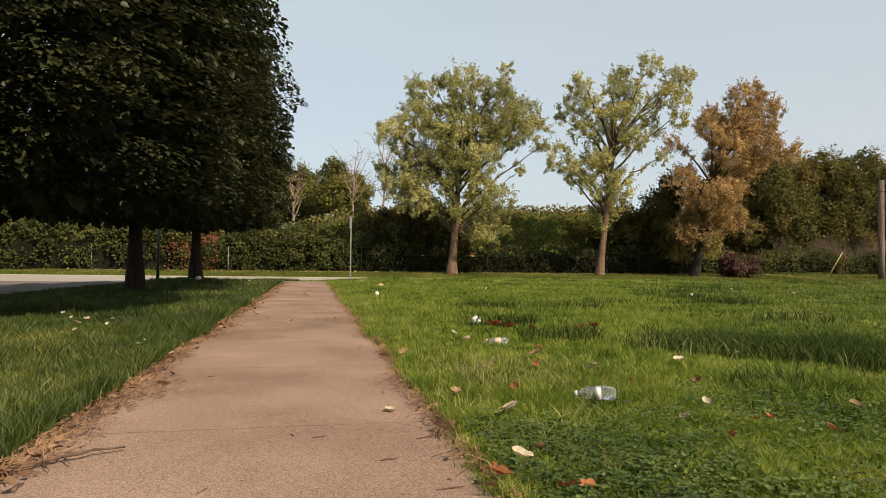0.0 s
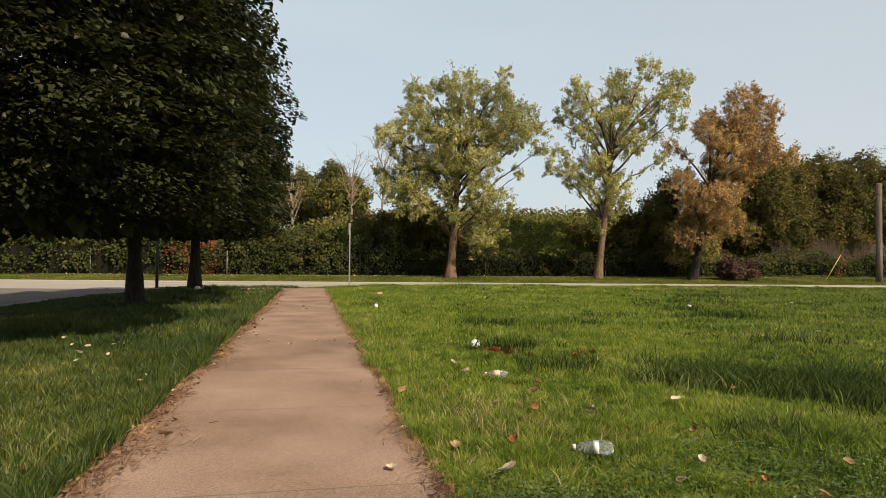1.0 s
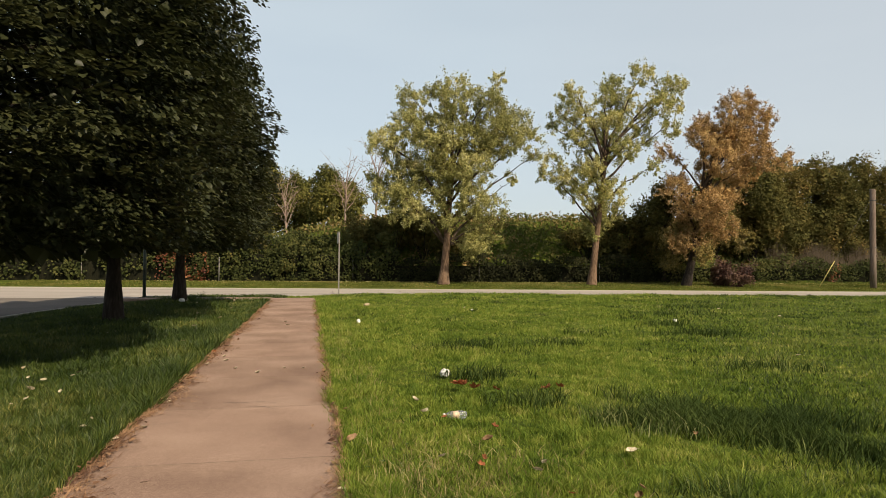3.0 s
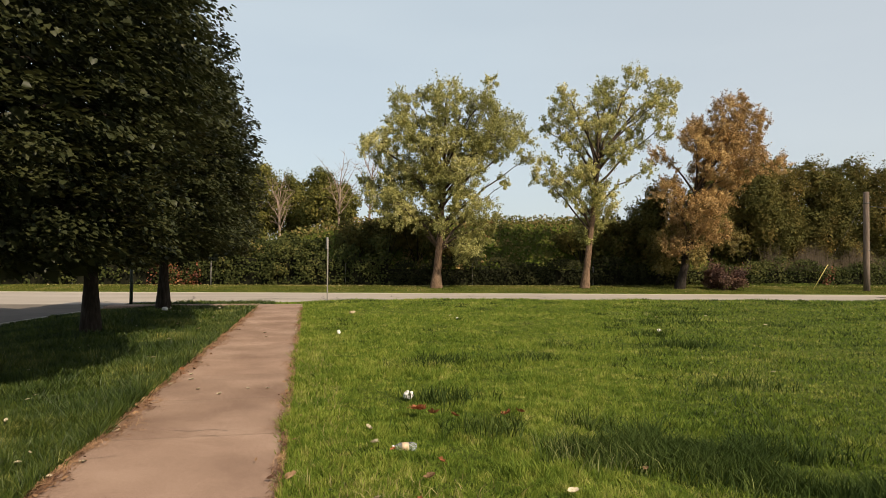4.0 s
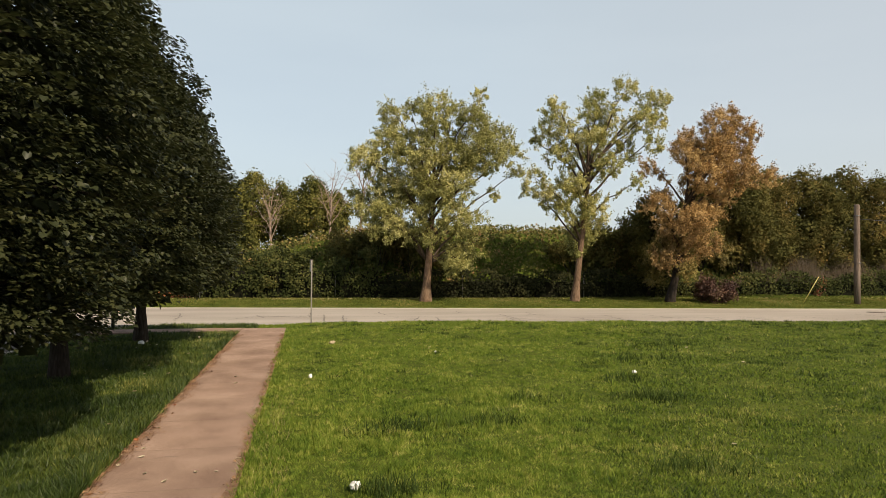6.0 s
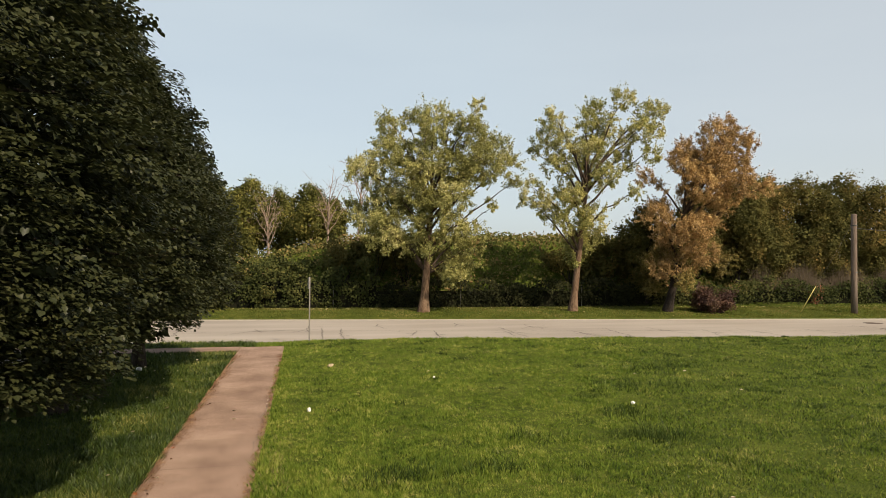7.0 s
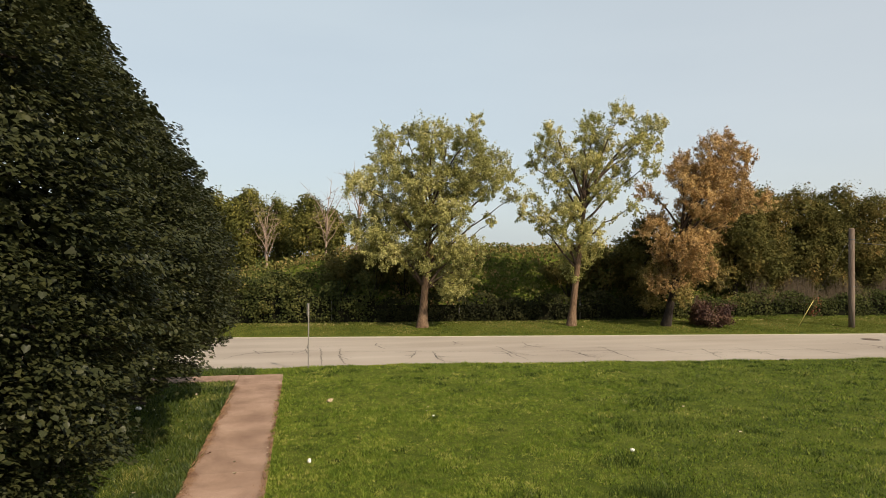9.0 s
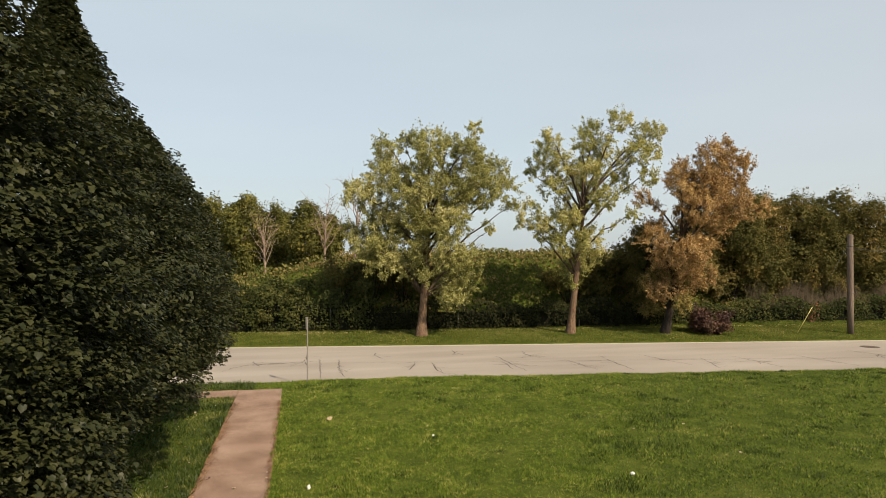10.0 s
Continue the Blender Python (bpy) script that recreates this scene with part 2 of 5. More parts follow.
# leaf shapes: unit length along +y from the stalk, folded along the midrib, tip drooping
DIAMOND = (np.array([(0, 0, 0), (0.42, 0.5, 0.06), (0, 1, -0.05), (-0.42, 0.5, 0.06)]), np.array([(0, 1, 2), (0, 2, 3)]))
OVAL = (np.array([(0, 0, 0), (0.32, 0.3, 0.05), (0.26, 0.72, 0.03), (0, 1, -0.08), (-0.26, 0.72, 0.03), (-0.32, 0.3, 0.05)]), np.array([(0, 1, 2), (0, 2, 3), (0, 3, 4), (0, 4, 5)]))


POPLAR_LEAF = (np.array([(0, 0, 0), (0.48, 0.36, 0.07), (0, 1, -0.06), (-0.48, 0.36, 0.07)]), DIAMOND[1])


def unit(v):
    return v / np.maximum(np.linalg.norm(v, axis=-1, keepdims=True), 1e-9)


def leaves(name, centres, along, normal, size, shape, mat):
    """A cloud of leaves as one mesh: each at its centre, its length along one way and its face towards another."""
    tv, tf = shape
    y = unit(along)
    x = unit(np.cross(y, normal))
    z = np.cross(x, y)
    n = len(centres)
    rot = np.stack([x, y, z], axis=2)                      # columns
    v = np.einsum("nij,kj->nki", rot, tv) * np.asarray(size).reshape(n, 1, 1) + centres[:, None, :]
    f = (tf[None] + (np.arange(n) * len(tv))[:, None, None]).reshape(-1, 3)
    return array_mesh(name, v.reshape(-1, 3), f, mat)


def rand_unit(n):
    return unit(RNG.normal(size=(n, 3)))


def tube(bm, points, radii, sides=7):
    """A tapered tube through points, closed at its end."""
    rings = []
    pts = [Vector(p) for p in points]
    for i, p in enumerate(pts):
        d = (pts[min(i + 1, len(pts) - 1)] - pts[max(i - 1, 0)]).normalized()
        a = d.cross(Vector((0.31, 0.95, 0.05))).normalized()
        b = d.cross(a)
        rings.append([bm.verts.new(p + (a * math.cos(2 * math.pi * k / sides) + b * math.sin(2 * math.pi * k / sides)) * radii[i]) for k in range(sides)])
    for r0, r1 in zip(rings, rings[1:]):
        for k in range(sides):
            f = bm.faces.new((r0[k], r0[(k + 1) % sides], r1[(k + 1) % sides], r1[k]))
            f.smooth = True
    bm.faces.new(rings[-1])
    bm.faces.new(rings[0][::-1])


def limb_points(p0, p1, n, bend, rng):
    """Points from p0 to p1 on a slightly crooked, rising curve."""
    p0, p1 = Vector(p0), Vector(p1)
    out = []
    for i in range(n + 1):
        s = i / n
        q = p0.lerp(p1, s)
        q.z += bend * math.sin(math.pi * s) * (p1 - p0).length * 0.2
        w = (p1 - p0).length * 0.035 * math.sin(math.pi * s)
        q += Vector((rng.uniform(-1, 1), rng.uniform(-1, 1), rng.uniform(-1, 1))) * w
        out.append(q)
    return out


# ---- the lie of the land ----
def near_edge(x):
    return 25.7 - 0.121 * (x + 2.7)


def far_edge(x):
    return 35.5 - 0.14 * (x + 2.7)


def side_edge(y):
    return -7.1 + 0.115 * min(max(y - 17, 0), 7.2)


def bank(x, y):
    """Metres past the far kerb."""
    return y - far_edge(x)


def ground_z(x, y):
    d = bank(x, y)
    if d > 0:
        z = -0.05 + 0.07 * min(d, 3) + 0.01 * min(max(d - 3, 0), 3)
        crest = 4.3 if x > 5 else 4.3 - 0.2 * (5 - x)
        crest = max(crest, 2.4) if x < 28 else max(1.2, 4.3 - 0.35 * (x - 28))
        s = min(max((d - 5.6) / 7.0, 0), 1)
        z += crest * s * s * (3 - 2 * s)
        return z + 0.25 * s * noise.noise(Vector((x * 0.25, y * 0.25, 3)))
    z = 0.035 * noise.noise(Vector((x * 0.35, y * 0.35, 0))) * min(1, max(0, (abs(x + 0.75) - 0.8) * 0.6))
    if x > 0:                                            # the lawn swells a little before the kerb
        s = y - near_edge(x)
        z += 0.135 * min(1, x / 2) * min(1, max(0, (s + 7) / 5)) * min(1, max(0, -s / 0.6))
    if x < -4.4:
        z -= 0.07 * min(1, (-4.4 - x) / 2)
    if -7 < x < -2.4 and y > 12:
        z += 0.16 * min(1, (-2.4 - x) / 1.3) * min(1, (y - 12) / 6) * min(1, max(0, (22.6 - y) / 2)) * min(1, max(0, (x + 6.6) / 2.2))
    return z


def sheet_z(x, y):
    """The ground sheet dips under the streets and the path."""
    if 0.05 > bank(x, y) and y > near_edge(x) - 0.12 or (-17.5 < x < side_edge(y) + 0.1 and bank(x, y) < 0):
        return -0.32
    return ground_z(x, y) - (0.06 if -1.55 < x < 0.05 and y < 24.1 else 0.0)


def spaced(lo, a, b, hi, step):
    inner = list(np.arange(a, b + 1e-6, step))
    left, right, g = [], [], step
    q = a
    while q > lo:
        g *= 1.35
        q -= g
        left.append(q)
    q, g = b, step
    while q < hi:
        g *= 1.35
        q += g
        right.append(q)
    return left[::-1] + inner + right


def sheared(x, v):
    """Rows of the sheet run along the street's edges."""
    xx = max(-90, min(90, x)) + 2.7
    return v + float(np.interp(v, [8, 25.7, 35.5, 60, 200], [0, -0.121 * xx, -0.14 * xx, -0.14 * xx, 0]))


gx = spaced(-1500, -20, 45, 1500, 0.6)
gy = sorted(spaced(-1500, -3, 56, 1500, 0.5) + [25.56, 25.60, 35.53, 35.57])
gv = np.array([(x, sheared(x, v), sheet_z(x, sheared(x, v))) for v in gy for x in gx])
gi = np.arange(len(gx) * len(gy)).reshape(len(gy), len(gx))
gf = np.stack([gi[:-1, :-1], gi[:-1, 1:], gi[1:, 1:], gi[1:, :-1]], axis=2).reshape(-1, 4)
ground = tagged(new("ground", array_mesh("ground", gv, gf, SOIL, True)), "lawn ground of dark soil under mown grass", "ground", kind="structure")


def strip(name, xs, lo, hi, z, thick, mat, parent=None):
    """A slab between two edge lines, with side faces."""
    bm = bmesh.new()
    top = [(bm.verts.new((x, lo(x), z)), bm.verts.new((x, hi(x), z))) for x in xs]
    low = [(bm.verts.new((x, lo(x), z - thick)), bm.verts.new((x, hi(x), z - thick))) for x in xs]
    for a, b, c, d in zip(top, top[1:], low, low[1:]):
        bm.faces.new((a[0], b[0], b[1], a[1]))
        bm.faces.new((a[0], c[0], d[0], b[0]))
        bm.faces.new((a[1], b[1], d[1], c[1]))
    for a, c in ((top[0], low[0]), (top[-1], low[-1])):
        bm.faces.new((a[0], a[1], c[1], c[0]))
    bmesh.ops.recalc_face_normals(bm, faces=bm.faces)
    return part(name, bm, mat, parent)


RX = [-120 + 4 * i for i in range(61)]
road = tagged(strip("road", RX, near_edge, lambda x: far_edge(x) - 0.02, -0.10, 0.2, ROAD), "pale worn concrete street crossed by dark sealed cracks", "road", kind="structure")
far_kerb = tagged(strip("kerb", RX, lambda x: far_edge(x) - 0.02, lambda x: far_edge(x) + 0.16, -0.055, 0.25, KERB), "pale concrete kerb along the far side of the street", "kerb", kind="structure")
near_kerb = tagged(strip("kerb", [-6.2 + 2.5 * i for i in range(44)], lambda x: near_edge(x) - 0.15, lambda x: near_edge(x) - 0.002, -0.005, 0.3, KERB), "concrete kerb at the edge of the lawn", "kerb", kind="structure")
bm = bmesh.new()
ys = [-60 + 2.0 * i for i in range(42)] + [23.0]
rows = [(bm.verts.new((-17.4, y, -0.10)), bm.verts.new((side_edge(y) - 0.14, y, -0.10))) for y in ys]
rows.append((bm.verts.new((-17.4, near_edge(-17.4) - 0.004, -0.10)), bm.verts.new((-6.42, near_edge(-6.4) - 0.004, -0.10))))
for a, b in zip(rows, rows[1:]):
    bm.faces.new((a[0], a[1], b[1], b[0]))
side_road = tagged(part("side_road", bm, ASPHALT), "grey asphalt side street joining the main street", "road", kind="structure")
bm = bmesh.new()
prev = None
for y in [-60 + 2.0 * i for i in range(42)] + [22.5, 23.5, 24.3, 25.2, 26.1]:
    e = side_edge(y)
    cur = [bm.verts.new(c) for c in ((e - 0.14, y, -0.3), (e - 0.14, y, -0.05), (e, y, -0.04), (e, y, -0.3))]
    if prev:
        for k in range(3):
            bm.faces.new((prev[k], prev[k + 1], cur[k + 1], cur[k]))
    prev = cur
bm.faces.new(prev)
bmesh.ops.recalc_face_normals(bm, faces=bm.faces)
tagged(part("kerb", bm, KERB), "concrete kerb between the tree lawn and the side street", "kerb", kind="structure")


def wave(x, y, f, s):
    return (np.sin(x * f + s) * np.sin(y * f * 1.13 + 2 * s) + np.sin((x + y) * f * 0.71 + 3 * s) * np.sin((x - y) * f * 0.83 + s)) / 2


# ---- trees ----
def thing(name, x, y, z, rz, label, category, group="", kind=""):
    ob = new(name)
    ob.matrix_world = pose(x, y, z, 0, 0, rz)
    return tagged(ob, label, category, group, kind)


def crown_leaves(clumps, per_area, size, shape, mat, droop=0.9, tuft=0.30, name="crown", shoots=0.12, fill=0.5, grow=0.5, core=0, even=0.0):
    """Leaves for a crown made of clumps (x, y, z, radius): each clump is a handful of tight tufts with gaps between, and shoots stand out of the skin."""
    cs, als, nos, big = [], [], [], []
    for cx, cy, cz, r in clumps:
        tufts = max(4, int(1.0 + 9 * fill * (r / tuft) ** 2 * 0.5))
        td = rand_unit(tufts)
        td[:, 2] += 0.25
        td = unit(td)
        tc = np.array([cx, cy, cz]) + td * (r * RNG.uniform(0.35, 1.0, tufts) ** 0.6)[:, None]
        tr = tuft * RNG.uniform(0.6, 1.35, tufts) * min(1.0, 0.45 + 0.7 * r)
        per = max(8, int(per_area * r * r * 4 / tufts))
        k = np.repeat(np.arange(tufts), per)
        n = len(k)
        d = rand_unit(n)
        p = tc[k] + d * (tr[k] * RNG.random(n) ** 0.6)[:, None] * np.array([1, 1, 1.25])
        # a shoot: leaves strung along a twig that leaves the tuft
        st = (RNG.random(tufts) < 0.6)[k] & (RNG.random(n) < shoots)
        way = unit(td + rand_unit(tufts) * 0.6 + np.array([0, 0, grow]))[k]
        p = np.where(st[:, None], tc[k] + way * (tr[k] * RNG.uniform(0.7, 2.3, n))[:, None] + RNG.normal(size=(n, 3)) * 0.05, p)
        cs.append(p)
        out = d * 0.5 + td[k] * 0.4 + RNG.normal(size=(n, 3)) * 0.5
        out[:, 2] -= droop
        als.append(out)
        nos.append(d * (0.7 - 0.3 * even) + td[k] * (0.5 + 0.6 * even) + np.array([0, 0, 0.35]) + RNG.normal(size=(n, 3)) * (0.45 - 0.2 * even))
        big.append(np.full(n, size))
        if core:                              # larger leaves deeper in close the clump
            d = rand_unit(core)
            cs.append(np.array([cx, cy, cz]) + d * (r * RNG.uniform(0.45, 0.8, core))[:, None])
            als.append(RNG.normal(size=(core, 3)) + np.array([0, 0, -0.5]))
            nos.append(d + np.array([0, 0, 0.3]) + RNG.normal(size=(core, 3)) * 0.3)
            big.append(np.full(core, 0.11 * r + 0.09))
    c, a, no = np.concatenate(cs), np.concatenate(als), np.concatenate(nos)
    return leaves(name, c, a, no, np.concatenate(big) * RNG.uniform(0.65, 1.25, len(c)), shape, mat)


def trunk_mesh(height, r0, r1, lean=(0, 0), flare=1.5, sides=12, seed=0, dip=0.25):
    rng = random.Random(seed)
    bm = bmesh.new()
    pts, rad = [(0, 0, -dip)], [r0 * flare]
    for i in range(9):
        s = i / 8
        pts.append((lean[0] * s + rng.uniform(-0.03, 0.03) * s, lean[1] * s + rng.uniform(-0.03, 0.03) * s, height * s + 0.02))
        rad.append((r0 + (r1 - r0) * s) * (1 + (flare - 1) * math.exp(-s * height / 0.28)))
    tube(bm, pts, rad, sides)
    for v in bm.verts:
        w = 1 + 0.10 * noise.noise(Vector((v.co.x * 6, v.co.y * 6, v.co.z * 1.2 + seed)))
        v.co.x, v.co.y = v.co.x * w, v.co.y * w
    return bm, pts[-1]


def broad_tree(x, y, z, rz, limbs, trunk, mats, leaf, label, seed, extra=(), depth=2.2):
    """A grown tree: trunk, limbs from it to each clump, twigs, and the leaf clumps."""
    rng = random.Random(seed)
    t = thing("tree", x, y, z, rz, label, "tree")
    height, r0, r1, lean = trunk
    bm, top = trunk_mesh(height, r0, r1, lean, 1.45, 12, seed)
    part("trunk", bm, mats[0], t)
    clumps, brown = [], []
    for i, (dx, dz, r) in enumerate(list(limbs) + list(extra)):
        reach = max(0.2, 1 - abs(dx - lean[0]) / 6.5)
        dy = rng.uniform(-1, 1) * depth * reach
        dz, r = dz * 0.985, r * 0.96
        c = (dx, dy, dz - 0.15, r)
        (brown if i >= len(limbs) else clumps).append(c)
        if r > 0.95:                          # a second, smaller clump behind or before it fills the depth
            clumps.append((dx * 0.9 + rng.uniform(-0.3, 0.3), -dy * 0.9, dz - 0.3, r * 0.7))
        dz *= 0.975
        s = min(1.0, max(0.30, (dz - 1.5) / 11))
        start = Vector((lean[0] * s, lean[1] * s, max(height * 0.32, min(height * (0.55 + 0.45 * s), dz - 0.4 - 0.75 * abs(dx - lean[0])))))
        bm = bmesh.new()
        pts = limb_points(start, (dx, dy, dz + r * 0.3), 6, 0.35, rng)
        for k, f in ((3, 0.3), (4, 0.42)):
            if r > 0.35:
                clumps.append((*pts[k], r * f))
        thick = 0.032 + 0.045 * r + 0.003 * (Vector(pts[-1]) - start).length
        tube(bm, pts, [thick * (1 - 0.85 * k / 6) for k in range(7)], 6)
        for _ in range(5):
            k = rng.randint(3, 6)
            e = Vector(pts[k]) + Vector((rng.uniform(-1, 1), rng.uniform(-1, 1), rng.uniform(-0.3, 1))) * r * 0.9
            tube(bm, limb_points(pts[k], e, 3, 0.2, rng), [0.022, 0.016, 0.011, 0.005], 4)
        part("limb", bm, BARK_LIMB_SHADED, t)
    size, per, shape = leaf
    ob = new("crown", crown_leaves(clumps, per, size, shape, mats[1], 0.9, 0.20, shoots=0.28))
    ob.parent = t
    if brown:
        ob = new("crown", crown_leaves(brown, per, size, shape, mats[2], 0.9, 0.2, shoots=0.28))
        ob.parent = t
        tagged(ob, "lower clumps of yellow-green leaves")
    return t


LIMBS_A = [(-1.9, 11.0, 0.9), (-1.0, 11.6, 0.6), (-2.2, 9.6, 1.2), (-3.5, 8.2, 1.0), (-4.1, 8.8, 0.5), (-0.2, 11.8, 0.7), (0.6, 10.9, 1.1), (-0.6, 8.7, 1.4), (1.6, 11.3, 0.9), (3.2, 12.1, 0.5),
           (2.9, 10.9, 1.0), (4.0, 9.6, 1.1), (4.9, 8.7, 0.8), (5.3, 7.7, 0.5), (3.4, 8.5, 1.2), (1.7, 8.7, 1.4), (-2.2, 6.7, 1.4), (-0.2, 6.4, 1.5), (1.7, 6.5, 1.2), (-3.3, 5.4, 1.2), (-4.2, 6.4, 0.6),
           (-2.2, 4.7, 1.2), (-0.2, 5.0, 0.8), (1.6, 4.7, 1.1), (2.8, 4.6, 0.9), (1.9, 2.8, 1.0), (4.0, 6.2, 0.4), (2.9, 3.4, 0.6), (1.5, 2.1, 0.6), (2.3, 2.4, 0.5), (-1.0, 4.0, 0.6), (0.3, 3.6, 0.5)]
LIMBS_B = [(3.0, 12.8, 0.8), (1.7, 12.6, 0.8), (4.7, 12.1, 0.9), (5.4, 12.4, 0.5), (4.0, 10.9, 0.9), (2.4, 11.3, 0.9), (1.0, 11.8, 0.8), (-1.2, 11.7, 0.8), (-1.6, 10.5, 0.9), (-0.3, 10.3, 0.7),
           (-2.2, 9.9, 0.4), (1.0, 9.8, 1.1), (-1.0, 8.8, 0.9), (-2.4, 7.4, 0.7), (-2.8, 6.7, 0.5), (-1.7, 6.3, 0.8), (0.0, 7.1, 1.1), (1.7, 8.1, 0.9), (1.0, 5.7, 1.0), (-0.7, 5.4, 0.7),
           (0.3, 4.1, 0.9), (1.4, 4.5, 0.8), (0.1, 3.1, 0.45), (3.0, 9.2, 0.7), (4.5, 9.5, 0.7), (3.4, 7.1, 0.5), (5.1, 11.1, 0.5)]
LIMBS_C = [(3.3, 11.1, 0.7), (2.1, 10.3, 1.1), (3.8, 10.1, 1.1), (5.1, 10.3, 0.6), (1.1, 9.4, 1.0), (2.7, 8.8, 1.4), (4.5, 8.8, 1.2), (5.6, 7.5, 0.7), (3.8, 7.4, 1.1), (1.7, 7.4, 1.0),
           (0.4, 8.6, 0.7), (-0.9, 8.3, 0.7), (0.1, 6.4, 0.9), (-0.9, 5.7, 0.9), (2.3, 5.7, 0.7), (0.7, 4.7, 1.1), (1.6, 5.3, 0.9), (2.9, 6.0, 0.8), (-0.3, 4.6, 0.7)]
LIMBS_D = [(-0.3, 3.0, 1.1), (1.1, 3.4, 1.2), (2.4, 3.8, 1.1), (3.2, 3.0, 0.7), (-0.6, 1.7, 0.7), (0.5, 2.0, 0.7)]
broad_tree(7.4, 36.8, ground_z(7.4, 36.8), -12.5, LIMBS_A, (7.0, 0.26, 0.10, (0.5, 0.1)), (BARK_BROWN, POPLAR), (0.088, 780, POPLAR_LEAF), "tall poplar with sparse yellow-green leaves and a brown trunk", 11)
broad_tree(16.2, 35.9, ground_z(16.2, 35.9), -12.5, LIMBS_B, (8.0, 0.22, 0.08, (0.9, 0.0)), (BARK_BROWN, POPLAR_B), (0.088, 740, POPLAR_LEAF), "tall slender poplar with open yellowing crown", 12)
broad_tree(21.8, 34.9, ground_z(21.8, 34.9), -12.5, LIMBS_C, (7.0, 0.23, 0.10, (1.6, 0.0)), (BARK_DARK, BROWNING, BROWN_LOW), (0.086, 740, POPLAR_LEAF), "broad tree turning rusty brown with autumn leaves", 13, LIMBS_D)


# lindens: dense pyramids of overlapping drooping sprays
def linden_profile(h, top, shape):
    s = np.clip((h - 1.3) / (top - 1.3), 0, 1)
    return np.interp(s, [0, 0.05, 0.14, 0.26, 0.45, 0.53, 0.61, 0.7, 0.8, 0.9, 1.0], [0.66, 0.84, 0.97, 1.0] + shape)


LEAF_L = (np.array([(0, 0, 0), (0.40, 0.06, 0.11), (0.45, 0.55, 0.12), (0, 1.0, -0.14), (-0.45, 0.55, 0.12), (-0.40, 0.06, 0.11)]), np.array([(0, 1, 2), (0, 2, 3), (0, 3, 4), (0, 4, 5)]))
LEAF_S = (np.array([(0, 0, 0), (0.47, 0.40, 0.14), (0, 1.0, -0.10), (-0.47, 0.40, 0.14)]), DIAMOND[1])


def linden(x, y, z, top, radius, rz, seed, boughs, per_bough, upper, leaf=0.1, shape=LEAF_S):
    global RNG
    RNG = np.random.default_rng(seed)
    rng = random.Random(seed)
    t = thing("linden_tree", x, y, z, rz, "dense dark-green pyramidal linden with low drooping branches", "tree", "row of lindens")
    bm, tip = trunk_mesh(top * 0.8, 0.135, 0.04, (0.1, 0.05), 1.6, 14, seed)
    part("trunk", bm, BARK_DARK, t)
    for i in range(34):
        bm = bmesh.new()
        h = 1.9 + (top - 3.2) * i / 33
        a = i * 2.4 + rng.uniform(-0.3, 0.3)
        r = radius * float(linden_profile(h + 0.4, top, upper)) * 0.85
        pts = limb_points((0.1 * h / top, 0, h), (r * math.cos(a), r * math.sin(a), h + 0.35 - 0.05 * r), 5, 0.5, rng)
        tube(bm, pts, [0.05 * (1 - 0.8 * k / 5) + 0.004 for k in range(6)], 6)
        part("limb", bm, BARK_DARK, t)
    # boughs are drooping shelves, one above the other; each is a fan of overlapping leaves
    nb = boughs
    bh = 1.5 + (top - 1.75) * ((np.arange(nb) + RNG.random(nb)) / nb) ** 1.2
    ba = (np.arange(nb) * 2.39996 + RNG.normal(size=nb) * 0.35) % (2 * np.pi)
    bl = 1 + 0.10 * np.sin(3 * ba + 0.9 * bh) * np.sin(1.7 * bh) + RNG.normal(size=nb) * 0.035
    k = np.repeat(np.arange(nb), per_bough)
    n = len(k)
    sunk = RNG.random(n) ** 1.5 * 0.95                       # metres in from the tip
    wide = RNG.uniform(-1, 1, n) * (0.24 + 0.28 * np.clip(sunk, 0, 0.6))
    rad = radius * linden_profile(bh, top, upper) * bl
    r = np.maximum(rad[k] - sunk, 0.03 + 0.05 * RNG.random(n))
    a = ba[k] + wide / np.maximum(r, 0.5)
    fall = 0.22 * (1 - np.clip(sunk / 0.95, 0, 1)) ** 1.4 + 0.30 * wide ** 2
    h = np.maximum(bh[k] + 0.28 - fall + RNG.normal(size=n) * 0.045, 1.25)
    c = np.stack([r * np.cos(a), r * np.sin(a), h], axis=1)
    out = np.stack([np.cos(a), np.sin(a), np.zeros(n)], axis=1)
    side = np.stack([-np.sin(a), np.cos(a), np.zeros(n)], axis=1)
    tilt = (RNG.normal(size=(nb, 3)) * 0.18)[k]
    al = out * 0.75 + side * (wide * 1.6 + RNG.normal(size=n) * 0.4)[:, None] + np.array([0, 0, -0.24]) + RNG.normal(size=(n, 3)) * 0.2 + tilt
    no = np.array([0, 0, 1.0]) + out * 0.24 + tilt + RNG.normal(size=(n, 3)) * 0.22
    ob = new("crown", leaves("crown", c, al, no, leaf * RNG.uniform(0.6, 1.3, n), shape, LINDEN))
    ob.parent = t
    # leaves within the crown
    m = 7000
    h = 1.5 + (top - 2.0) * RNG.random(m) ** 1.2
    a = RNG.random(m) * 2 * np.pi
    r = radius * linden_profile(h, top, upper) * RNG.uniform(0.35, 0.80, m)
    p = np.stack([r * np.cos(a), r * np.sin(a), h], axis=1)
    al = np.stack([np.cos(a), np.sin(a), np.full(m, -0.6)], axis=1) + RNG.normal(size=(m, 3)) * 0.4
    no = np.stack([np.cos(a), np.sin(a), np.full(m, 0.6)], axis=1) + RNG.normal(size=(m, 3)) * 0.4
